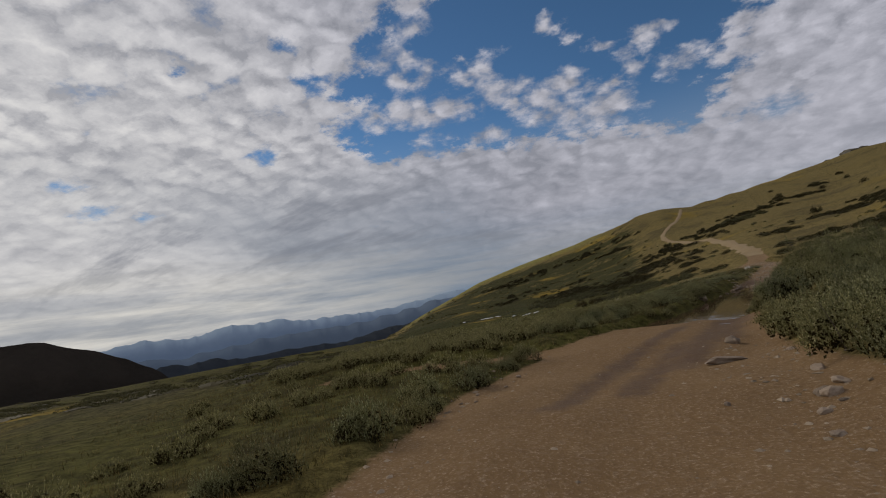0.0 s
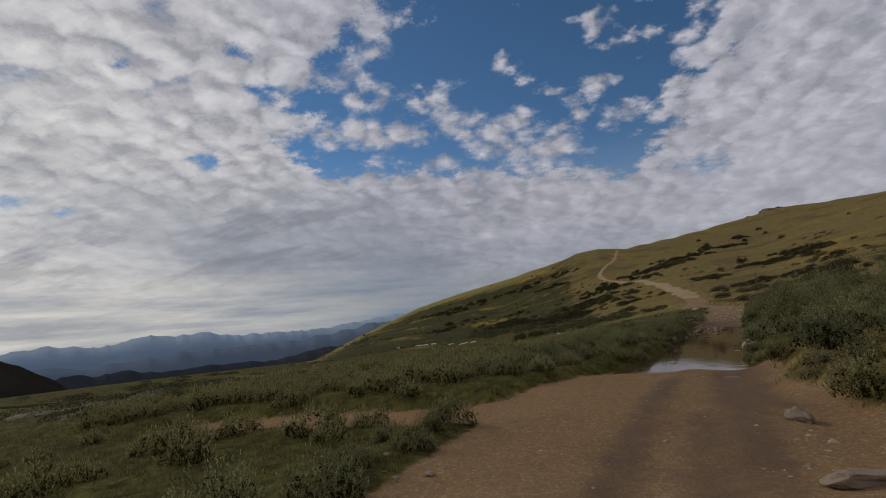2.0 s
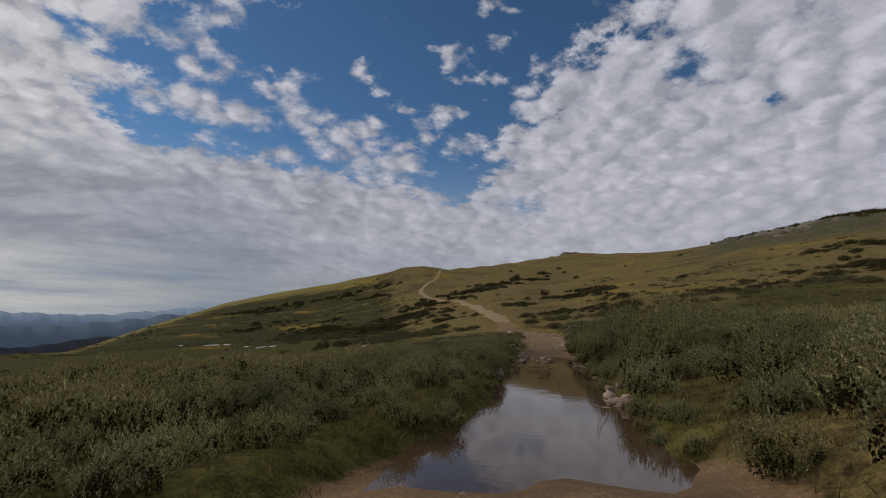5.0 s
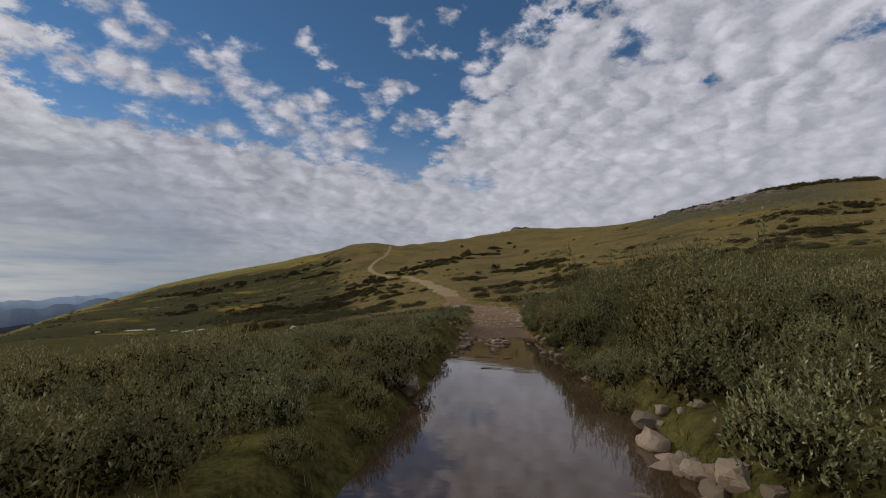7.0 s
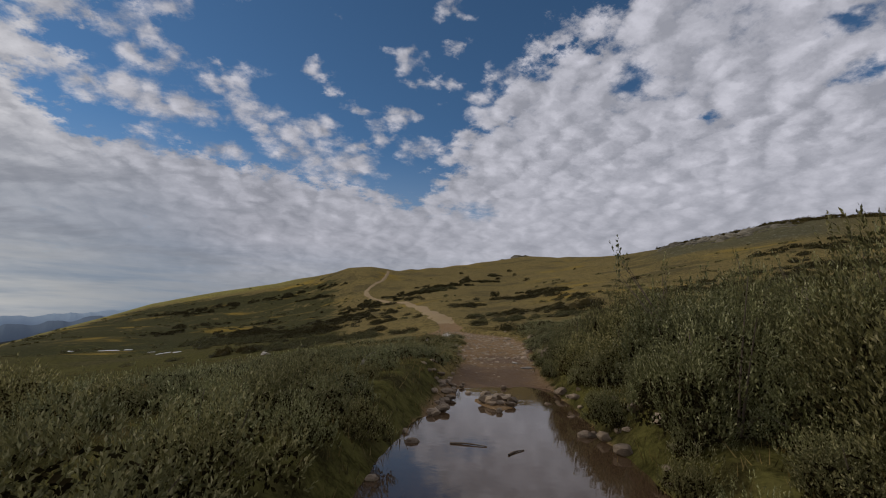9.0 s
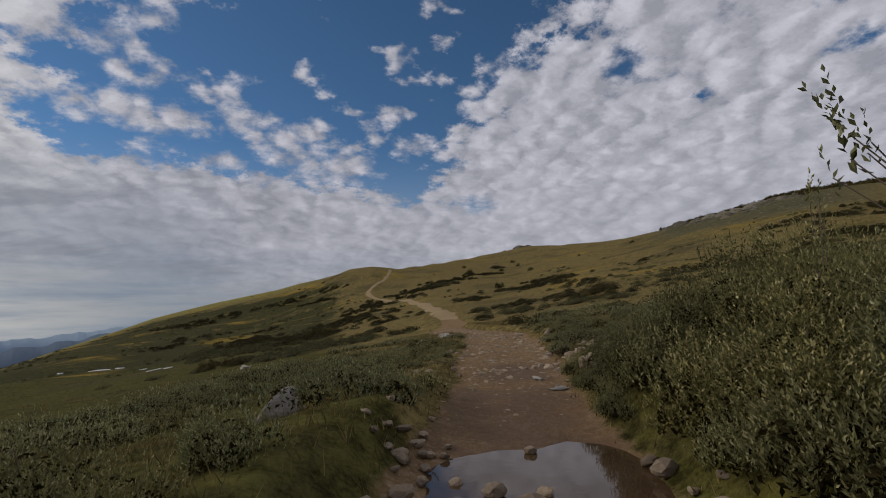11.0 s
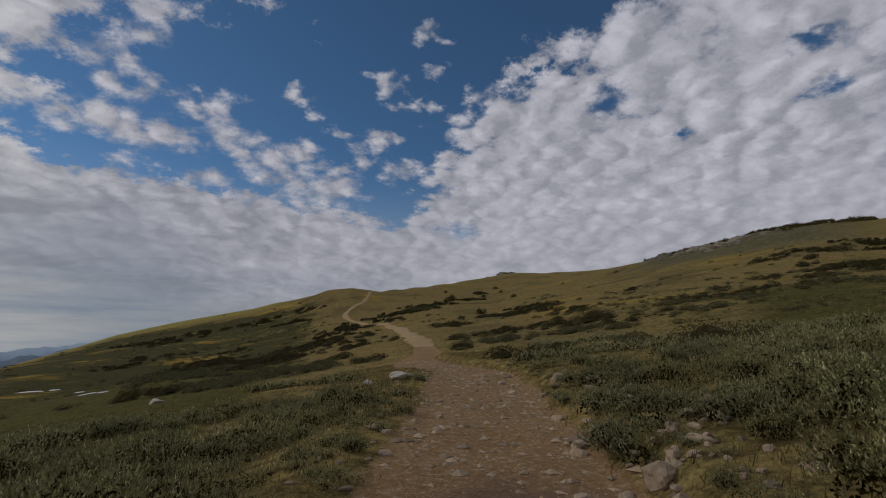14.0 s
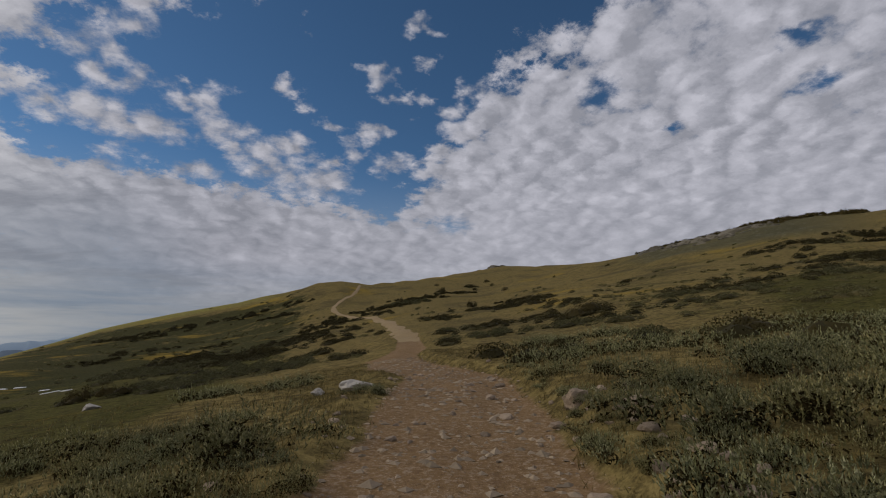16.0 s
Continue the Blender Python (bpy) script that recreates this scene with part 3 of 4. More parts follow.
BOULDERS = [rock_mesh("boulder", 84 + k, (1, 0.8, 0.95), STONE, 3, 0.75, 0.3) for k in range(3)]
STONES = [rock_mesh("stone", 10 + k, (1, random.Random(k).uniform(0.6, 0.95), 0.95), STONE, 2, 0.55) for k in range(7)]


def put_rock(name, me, x, y, s, turn, sink, label, category="stone", group=""):
    ob = new(name, me)
    ob.matrix_basis = pose(x, y, on_ground(x, y) + s * sink, random.uniform(-9, 9), random.uniform(-9, 9), turn) @ Matrix.Scale(s, 4)
    return tagged(ob, label, category, group)


put_rock("boulder", rock_mesh("boulder", 71, (0.9, 0.42, 1.0), PALE, 3, 0.62, 0.2), 7.65, 28.0, 0.46, 25, 0.36, "pale pointed granite boulder in the grass", "boulder")
put_rock("boulder", rock_mesh("boulder", 72, (1, 0.7, 0.8), PALE, 3, 0.6), 14.6, 44.2, 0.42, 10, 0.2, "whitish rounded boulder beside the track", "boulder")
put_rock("boulder", rock_mesh("boulder", 73, (1, 0.8, 0.9), PALE, 3, 0.7), 13.9, 46.8, 0.24, 60, 0.2, "small whitish boulder in the grass", "boulder")
put_rock("boulder", rock_mesh("boulder", 74, (1, 0.75, 1.0), STONE, 3, 0.7), 17.5, 39.0, 0.3, 40, 0.25, "tan weathered boulder at the edge of the track", "boulder")
put_rock("rock_slab", rock_mesh("rock_slab", 75, (1.0, 0.6, 0.5), PALE, 3, 0.3), 12.3, 28.9, 0.3, 30, 0.05, "flat grey rock slab at the water's edge", "rock")
put_rock("rock_slab", rock_mesh("rock_slab", 76, (1.0, 0.35, 0.5), PALE, 3, 0.22), 12.4, 30.0, 0.26, 75, 0.1, "thin pale slab of rock in the track", "rock")
put_rock("rock_slab", rock_mesh("rock_slab", 77, (1.0, 0.5, 0.6), STONE, 3, 0.35), 2.3, 0.6, 0.42, 15, 0.1, "flat tan rock slab in the sand", "rock")
put_rock("boulder", rock_mesh("boulder", 78, (1, 0.8, 0.9), STONE, 3, 0.6), 3.1, 3.2, 0.24, 80, 0.2, "tan stone lying in the sand", "boulder")
put_rock("boulder", rock_mesh("boulder", 79, (1, 0.7, 0.9), STONE, 3, 0.7), 7.0, 14.7, 0.26, 20, 0.3, "tan stone on the bank of the pond", "boulder")
put_rock("boulder", rock_mesh("boulder", 80, (1, 0.8, 0.9), STONE, 3, 0.7), 5.2, 17.3, 0.3, 0, 0.3, "tan stone at the water's edge", "boulder")
put_rock("boulder", rock_mesh("boulder", 81, (1, 0.8, 0.9), PALE, 3, 0.6), 3.0, 65.0, 0.5, 0, 0.2, "whitish boulder in the meadow", "boulder")

rs = random.Random(5)
spots = []
for x0, y0, x1, y1, spread_m, count, lo, hi in [(6.2, 13.3, 7.2, 15.2, 0.22, 55, 0.08, 0.24), (4.95, 15.3, 9.35, 26.5, 0.13, 46, 0.06, 0.14), (8.5, 25.2, 9.5, 27.3, 0.2, 14, 0.06, 0.16), (8.9, 23.2, 10.2, 26.0, 0.2, 15, 0.09, 0.17), (7.9, 20.6, 8.3, 21.5, 0.16, 4, 0.1, 0.15),
                                                (8.4, 17.6, 11.6, 26.2, 0.2, 30, 0.06, 0.15), (14.0, 30.6, 17.9, 39.5, 0.5, 80, 0.05, 0.17), (14.4, 30.4, 15.2, 32.4, 0.35, 26, 0.06, 0.15), (10.6, 30.0, 14.2, 40.5, 0.35, 26, 0.05, 0.13), (14.5, 38.5, 20.0, 50, 1.2, 60, 0.05, 0.18),
                                                (2.6, -4.5, 3.6, 1.5, 0.6, 16, 0.05, 0.16), (-2.8, -1.5, -1.9, 2.2, 0.4, 10, 0.04, 0.1)]:
    for _ in range(count):
        u = rs.random()
        spots.append((x0 + (x1 - x0) * u + rs.gauss(0, spread_m), y0 + (y1 - y0) * u + rs.gauss(0, spread_m), lo + (hi - lo) * rs.random() ** 2))
for x, y, s in spots:
    put_rock("stone", rs.choice(STONES), x, y, s, rs.uniform(0, 360), 0.45 if 15 < y < 27 else 0.12, "tan angular stone beside the track", "stone", "stones along the track")

for x, y, s, t in ((13.15, 29.1, 0.27, 20), (13.75, 29.6, 0.24, 70), (12.9, 28.6, 0.2, 130), (14.7, 33.1, 0.26, 50), (14.2, 31.8, 0.2, 100), (16.1, 32.9, 0.22, 10)):
    put_rock("boulder", rs.choice(BOULDERS), x, y, s, t, 0.25, "tan broken boulder on the bank beside the track", "boulder", "boulders beside the track")


def stick(x, y, z, length, turn):
    """A bent dead stick lying in the shallows."""
    v, f, n = [], [], 7
    for k in range(n):
        u = k / (n - 1)
        w = 0.011 * (1.15 - 0.7 * u)
        for m in range(6):
            a = m * 1.0472
            v.append((length * (u - 0.5), 0.05 * length * math.sin(u * 4.1) + math.cos(a) * w, 0.02 * length * math.sin(u * 3.0) + math.sin(a) * w))
        if k:
            o = len(v) - 12
            f += [(o + m, o + (m + 1) % 6, o + 6 + (m + 1) % 6, o + 6 + m) for m in range(6)]
    ob = new("stick", mesh_from("stick", v, f, BARK, True))
    ob.matrix_basis = pose(x, y, z, 0, 0, turn)
    return tagged(ob, "dark bent stick lying in the shallow water", "stick", "sticks in the water")


stick(7.85, 21.3, WATER + 0.004, 0.42, -28)
stick(8.25, 20.9, WATER + 0.004, 0.3, 35)
stick(7.35, 19.6, WATER + 0.004, 0.4, -24)

# the outcrops on the skyline
CRAGS = [rock_mesh("crag", 200 + k, (1, 0.5, 0.9), CRAG, 3, 0.7, 0.45) for k in range(4)]
r9 = random.Random(19)
for b, r, s, h in [(r9.uniform(41, 54), r9.uniform(-46, -2), r9.uniform(1.2, 3.6), r9.uniform(0.5, 0.9)) for _ in range(46)] + [(25.45, 508, 9, 0.5), (25.0, 506, 6, 0.55), (26.0, 509, 5, 0.4), (23.3, 496, 4, 0.35), (41.6, 370, 5, 0.6), (42.4, 366, 6, 0.7), (43.3, 360, 6, 0.8), (44.4, 354, 6, 0.6), (46.2, 350, 7, 0.6), (47.4, 344, 7, 0.7), (48.6, 341, 7, 0.6), (49.8, 336, 8, 0.7), (51.0, 333, 6, 0.6), (47.0, 326, 4, 0.5), (49.5, 320, 5, 0.5), (44.5, 338, 4, 0.5), (45.4, 342, 4, 0.5), (52.4, 330, 5, 0.5)]:
    r = r if r > 0 else r + float(np.interp(b, RIDGE_BEARING, RIDGE_FAR))
    x, y = OX + r * math.sin(radians(b)), OY + r * math.cos(radians(b))
    ob = new("crag", rs.choice(CRAGS))
    ob.matrix_basis = pose(x, y, on_ground(x, y) - 0.16 * s * h, 0, 0, -b + rs.uniform(-15, 15)) @ Matrix.Diagonal((s, s * 0.8, s * h * 1.15, 1))
    tagged(ob, "grey broken crag on the skyline of the hill", "rock outcrop", "crags on the ridge")


def pebbles():
    """Gravel on the bare ground."""
    r = np.random.RandomState(9)
    n = 150000
    x, y = r.uniform(-8, 26, n), r.uniform(-8, 62, n)
    g = track_gap(x, y)
    rocky = smooth(22, 34, y) + 0.05 + 0.7 * smooth(1.5, 2.5, x) * smooth(4, 0, y) + 0.6 * smooth(-1.2, -2.2, x) * smooth(4, 0, y)
    keep = (g < -0.1 + 0.4 * r.rand(n)) & (r.rand(n) < rocky * 0.6) & ~((y > 9.5) & (y < 27))
    x, y = x[keep], y[keep]
    s = 0.012 + (0.055 + 0.045 * smooth(27, 31, y)) * r.rand(len(x)) ** 5
    base = np.array([(1, 0, 0), (0, 1, 0), (-1, 0, 0), (0, -1, 0), (0.15, 0.1, 0.42), (0.1, 0, -0.6)], float)
    tri = np.array([(0, 1, 4), (1, 2, 4), (2, 3, 4), (3, 0, 4), (1, 0, 5), (2, 1, 5), (3, 2, 5), (0, 3, 5)])
    v = base[None] * (s[:, None, None]) * r.uniform(0.6, 1.35, (len(x), 6, 3))
    a = r.uniform(0, 6.28, len(x))
    vx, vy = v[..., 0] * np.cos(a)[:, None] - v[..., 1] * np.sin(a)[:, None], v[..., 0] * np.sin(a)[:, None] + v[..., 1] * np.cos(a)[:, None]
    z = heights(x, y)
    v = np.stack([vx + x[:, None], vy + y[:, None], v[..., 2] + (z + s * 0.02)[:, None]], -1)
    f = (tri[None] + 6 * np.arange(len(x))[:, None, None]).reshape(-1, 3)
    tagged(new("gravel", mesh_from("gravel", v.reshape(-1, 3), f, GRIT)), "loose tan gravel scattered over the dirt track", "gravel", kind="stuff")


pebbles()


def snow_patch(x0, y0, w, d, seed):
    """An old patch of snow, draped, with a ragged rim."""
    v, n = [], 28
    v.append((x0, y0, on_ground(x0, y0) + 0.12))
    for ring, lift in ((0.65, 0.11), (1.0, -0.05)):
        for k in range(n):
            a = k / n * 6.2832
            q = ring * (1 + 0.7 * noise.noise(Vector((math.cos(a) * 2.6, math.sin(a) * 1.6, seed))))
            x, y = x0 + w * q * math.cos(a), y0 + d * q * math.sin(a)
            v.append((x, y, on_ground(x, y) + lift))
    bm = bmesh.new()
    vs = [bm.verts.new(q) for q in v]
    for k in range(n):
        k2 = (k + 1) % n
        bm.faces.new((vs[0], vs[1 + k], vs[1 + k2]))
        bm.faces.new((vs[1 + k], vs[1 + n + k], vs[1 + n + k2], vs[1 + k2]))
    me = bpy.data.meshes.new("snow_patch")
    bm.to_mesh(me), bm.free()
    me.materials.append(SNOW)
    tagged(new("snow_patch", me), "old white snow patch lying in the green basin", "snow patch", "snow patches")


for q in [(-34, 141, 2.2, 0.9, 1), (-31, 142.5, 1.0, 0.7, 2), (-24.2, 134, 0.9, 0.6, 3), (-18.5, 121, 1.2, 0.6, 4), (-15.6, 118, 0.8, 0.6, 5), (-43, 146, 1.0, 0.8, 6)]:
    snow_patch(*q)

# ---- shrubs ----
def leaves(centres, ways, length, width, r, plain=False, face=None):
    """Leaf blades as bent diamonds, or plain triangles where they are far off: arrays of verts and faces."""
    n = len(centres)
    side = np.cross(ways, r.normal(size=(n, 3)) if face is None else face + r.normal(0, 0.8, (n, 3)))
    side /= np.linalg.norm(side, axis=1, keepdims=True) + 1e-9
    nor = np.cross(side, ways)
    L, Wd = length[:, None], width[:, None]
    if plain:
        v = np.stack([centres + side * Wd, centres + ways * L, centres - side * Wd], 1)
    else:
        v = np.stack([centres, centres + ways * L * 0.5 + side * Wd + nor * L * 0.06, centres + ways * L + nor * L * -0.05, centres + ways * L * 0.5 - side * Wd + nor * L * 0.06], 1)
    k = v.shape[1]
    return v.reshape(-1, 3), np.arange(k)[None] + k * np.arange(n)[:, None]


def unit(v):
    return v / (np.linalg.norm(v, axis=-1, keepdims=True) + 1e-9)


def shrub_arrays(height, radius, shoots, per, leaf, seed, wild=0, broad=0.24, plain=False):
    """Leaves of a shrub: domes of upright shoots with a rosette of leaves each, over twigs painted shade-dark."""
    r = np.random.RandomState(seed)
    lobes = [(0.0, 0.0, 0.6 * radius, height)]
    for _ in range(8):
        a, q = r.uniform(0, 6.283), math.sqrt(r.uniform(0.2, 1.0)) * 0.7
        lobes.append((math.cos(a) * q * radius, math.sin(a) * q * radius, r.uniform(0.24, 0.42) * radius, height * r.uniform(0.55, 0.95) * (1.08 - 0.4 * q)))
    w = np.array([q[2] * q[3] for q in lobes])
    k = r.choice(len(lobes), shoots, p=w / w.sum())
    L = np.array(lobes)[k]
    d = unit(r.normal(size=(shoots, 3)))
    d[:, 2] = np.abs(d[:, 2])
    depth = 1.05 - 0.34 * r.rand(shoots) ** 1.5
    # tufts and dark gaps between them
    lump = np.sin(d @ r.normal(0, 5.0, (3, 5)) + np.c_[L[:, 0], L[:, 1]] @ r.normal(0, 4.0, (2, 5)) + r.uniform(0, 6.28, 5)).sum(1)
    depth = depth + 0.05 * lump - 0.22 * (lump < -1.4) * r.rand(shoots)
    base = np.c_[L[:, 0] + d[:, 0] * L[:, 2] * depth, L[:, 1] + d[:, 1] * L[:, 2] * depth, L[:, 3] * (0.04 + 0.9 * d[:, 2] ** 0.8 * depth)]
    way = unit(d * np.array([0.55, 0.55, 0.2]) + np.array([0, 0, 0.95]) + r.normal(0, 0.16, (shoots, 3)))
    ln = (0.05 * height + leaf * 1.7) * r.uniform(0.6, 1.3, shoots)
    if wild:
        base[:wild] = np.c_[base[0, 0] + r.normal(0, 0.05, wild), base[0, 1] + r.normal(0, 0.05, wild), height * np.linspace(0.98, 1.24, wild)]
        way[:wild] = unit(np.array([0.18, 0.1, 1.0]) + r.normal(0, 0.1, (wild, 3)))
        ln[:wild] = 0.34
    t = np.tile(np.linspace(0, 1, per), (shoots, 1)) + r.uniform(-0.07, 0.07, (shoots, per))
    c = base[:, None] + way[:, None] * ((t - 0.35) * ln[:, None])[..., None]
    w = unit(way[:, None] * 1.0 + unit(r.normal(size=(shoots, per, 3))) * (0.85 - 0.4 * np.clip(t, 0, 1))[..., None])
    size = leaf * r.uniform(0.7, 1.25, (shoots, per)) * (1.1 - 0.25 * np.clip(t, 0, 1))
    size[:wild] *= 1.6
    c = c.reshape(-1, 3)
    c[:, 2] = np.maximum(c[:, 2], 0.02)
    v, f = leaves(c, w.reshape(-1, 3), size.ravel(), size.ravel() * broad, r, plain, np.repeat(d, per, 0) + np.array([0, 0, 0.25]))
    bright = np.repeat(r.rand(shoots) < 0.6, per)
    kind = ((t > 0.62).ravel() & bright).astype(np.int32)
    # the twigs and old leaves inside, their near-black colour standing in for shade
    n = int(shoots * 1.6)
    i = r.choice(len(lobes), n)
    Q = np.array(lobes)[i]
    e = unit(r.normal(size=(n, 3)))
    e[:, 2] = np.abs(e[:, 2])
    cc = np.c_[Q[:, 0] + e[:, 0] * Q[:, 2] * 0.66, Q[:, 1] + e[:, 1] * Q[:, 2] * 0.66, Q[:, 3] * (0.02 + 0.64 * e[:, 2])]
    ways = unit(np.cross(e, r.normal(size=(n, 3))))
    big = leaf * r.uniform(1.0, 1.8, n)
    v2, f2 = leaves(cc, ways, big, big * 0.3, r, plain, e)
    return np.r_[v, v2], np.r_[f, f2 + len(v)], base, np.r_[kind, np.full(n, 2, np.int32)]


def shrub(name, height, radius, shoots, per, leaf, seed, mat, label, wild=0, stems=0, plain=False):
    """A willow shrub: its leafy crown and, on tall ones, each woody stem as a part."""
    v, f, base, tip = shrub_arrays(height, radius, shoots, per, leaf, seed, wild, 0.21, plain)
    root = new(name)
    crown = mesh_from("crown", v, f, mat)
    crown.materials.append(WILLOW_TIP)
    crown.materials.append(SHADED_TWIGS)
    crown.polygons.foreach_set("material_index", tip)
    new("crown", crown).parent = root
    r = np.random.RandomState(seed + 500)
    for k in range(stems):
        i = r.randint(len(base))
        p0, p3 = np.array([base[i, 0] * 0.2, base[i, 1] * 0.2, -0.08]), base[i]
        if k < wild:
            p3 = base[k]
        p1 = p0 + np.array([0, 0, height * 0.3]) + r.normal(0, 0.06, 3)
        sv, sf = [], []
        for s in range(6):
            u = s / 5
            c0 = (1 - u) ** 2 * p0 + 2 * u * (1 - u) * p1 + u * u * p3
            w0 = 0.012 * height ** 0.6 * (1.3 - u)
            for m in range(5):
                sv.append(c0 + np.array([math.cos(m * 1.2566) * w0, math.sin(m * 1.2566) * w0, 0]))
            if s:
                o = len(sv) - 10
                for m in range(5):
                    sf.append((o + m, o + (m + 1) % 5, o + 5 + (m + 1) % 5, o + 5 + m))
        new("stem", mesh_from("stem", sv, sf, BARK, True)).parent = root
    return tagged(root, label, "shrub")


TALL = "tall grey-green willow shrub with dense leafy shoots beside the pond"
MIDL = "knee-high willow shrub with small silvery green leaves"
LOWL = "low spreading willow mat with grey-green leaves"
tall = [shrub("willow", 1.72, 1.35, 2100, 9, 0.045, 1 + k, WILLOW, TALL, wild=(0, 9, 0, 7)[k], stems=5) for k in range(4)]
mid = [shrub("willow_shrub", 0.78, 0.8, 620, 9, 0.039, 11 + k, SAGE, MIDL, stems=2) for k in range(4)]
low = [shrub("low_willow", 0.40, 0.95, 560, 7, 0.033, 21 + k, LOWSAGE, LOWL, stems=2, plain=True) for k in range(3)]
fresh = {}
rp = random.Random(77)


def plant(kinds, x, y, s, group, tall_s=None):
    """Sets a shrub on the ground; the first of each kind is the built one."""
    k = rp.choice(kinds)
    z = on_ground(x, y) - 0.04
    if k.name not in fresh:
        fresh[k.name] = 1
        k.matrix_basis = pose(x, y, z, 0, 0, rp.uniform(0, 360))
        return tagged(k, group=group)
    ob = copy_thing(k, pose(x, y, z, rp.uniform(-4, 4), rp.uniform(-4, 4), rp.uniform(0, 360)) @ Matrix.Diagonal((s, s, tall_s or s, 1)))
    return tagged(ob, group=group)


def scatter(rule, box, spacing, limit, seed):
    """Places at least spacing apart where rule(x, y, gap, side) allows, with its size."""
    r = random.Random(seed)
    got, cells = [], {}
    for _ in range(limit * 60):
        x, y = r.uniform(box[0], box[1]), r.uniform(box[2], box[3])
        gap = float(track_gap(np.array([x]), np.array([y]))[0])
        side = x - float(np.interp(y, PATH_Y, PATH_X))
        s = rule(x, y, gap, side, r)
        if not s:
            continue
        key = (int(x / spacing), int(y / spacing))
        if any(math.hypot(x - p, y - q) < spacing * (s + z) * 0.5 for i in (-2, -1, 0, 1, 2) for j in (-2, -1, 0, 1, 2) for p, q, z in cells.get((key[0] + i, key[1] + j), ())):
            continue
        cells.setdefault(key, []).append((x, y, s))
        got.append((x, y, s))
        if len(got) >= limit:
            break
    return got


def rule_tall(x, y, gap, side, r):
    if side < 0 or gap < (0.75 if y < 26 else 0.5) or y < 16.2 + 0.25 * max(0, side - 3) or y > 29.8 - 0.06 * side or side > 9.5:
        return 0
    return (0.8 if gap < 1.4 else 1.0) * r.uniform(0.72, 1.12) * (1 - 0.36 * float(smooth(25.0, 29.0, y)))


def rule_mid_right(x, y, gap, side, r):
    if side < 0 or gap < 0.12 or gap > 9 or y < 5.5 or y > 16.6 or math.hypot(x - 6.9, y - 14.3) < 0.95:
        return 0
    v = float(wave(np.array([x]), np.array([y]), 5.0, 31)[0])
    return r.uniform(0.6, 1.5) * (0.5 if gap < 0.6 else 1.0) if v > -0.75 else 0


def rule_upslope(x, y, gap, side, r):
    if side < 0 or gap < 8.5 or gap > 26 or y < 6 or y > 34:
        return 0
    v = float(wave(np.array([x]), np.array([y]), 7.0, 32)[0])
    return r.uniform(0.6, 1.3) if v > -0.45 else 0


def rule_start_right(x, y, gap, side, r):
    if side < 0 or gap < 0.15 or gap > 9 or y < -7 or y > 5.5:
        return 0
    v = float(wave(np.array([x]), np.array([y]), 4.0, 36)[0])
    return r.uniform(0.6, 1.15) if v > -0.7 else 0


def rule_left(x, y, gap, side, r):
    if side > 0 or gap < 0.28 or gap > 12 or (gap > 7 and r.random() < 0.12 * (gap - 7)):
        return 0
    if y > 25 or y < 8.2:
        return 0
    if gap < 0.8 and y > 22:
        return 0
    return r.choice((0.5, 0.6, 0.7, 0.85)) * r.uniform(0.85, 1.15) * (0.7 if gap < 0.6 else 1.0)


def rule_start_left(x, y, gap, side, r):
    if side > 0 or gap < 0.25 or gap > 14 or y > 8.2 or y < -6:
        return 0
    v = float(wave(np.array([x]), np.array([y]), 6.0, 33)[0])
    return r.uniform(0.35, 0.8) if v > (-0.4 if gap < 3 else 0.45) else 0


def rule_low(x, y, gap, side, r):
    if y < 27.5 or y > 60 or gap < 0.3 or gap > (20 if side > 0 else 9):
        return 0
    v = float(wave(np.array([x * 0.6]), np.array([y]), 7.0, 35)[0])
    if side > 0:
        near = gap < 9 and y < 46
        return (0.4 if gap < 0.8 else 1.0) * r.uniform(0.6, 1.6) if v > (-0.95 if near and y < 40 else 0.1 if y < 46 else 0.7) else 0
    return (0.5 if gap < 0.9 else 1.0) * r.uniform(0.6, 1.5) if v > (-0.2 if y < 43 else 0.9) else 0


for x, y, s in scatter(rule_tall, (6, 24, 15, 30), 1.65, 48, 1):
    plant(tall if y < 26 else tall[::2], x, y, s, "willow thicket beside the pond", s * rp.uniform(0.68, 1.22))


def rule_edge(x, y, gap, side, r):
    if side < 0 or gap < 0.2 or gap > 1.3 or y < 15.6 or y > 29.5:
        return 0
    return r.uniform(0.35, 0.62)


for x, y, s in scatter(rule_edge, (5, 18, 14, 30), 1.0, 34, 11):
    plant(mid, x, y, s, "willow shrubs round the pond")
far_mid = []
for rule, box, gap_m, most, seed in ((rule_mid_right, (3, 20, 5, 17), 1.22, 150, 2), (rule_left, (-14, 9, 8, 26), 0.95, 300, 3), (rule_start_left, (-16, 0, -6, 9), 0.8, 60, 4), (rule_start_right, (2, 14, -7, 6), 0.8, 100, 8)):
    got = scatter(rule, box, gap_m, most, seed)
    got.sort(key=lambda q: abs(q[0] - float(np.interp(q[1], PATH_Y, PATH_X))))
    near = {2: 66, 3: 80, 4: 14, 8: 36}[seed]
    for x, y, s in got[:near]:
        plant(mid, x, y, s, "willow shrubs round the pond")
    far_mid += got[near:]
upslope = scatter(rule_upslope, (12, 46, 4, 36), 1.55, 105, 7)
for x, y, s in ((15.2, 29.7, 1.0), (16.2, 30.6, 1.15), (16.5, 29.3, 1.2), (17.3, 31.8, 0.9), (15.9, 28.6, 1.1), (17.9, 30.2, 1.2)):
    plant(mid, x, y, s, "willow shrubs round the pond")
got = scatter(rule_low, (-6, 36, 27, 56), 0.95, 380, 6)
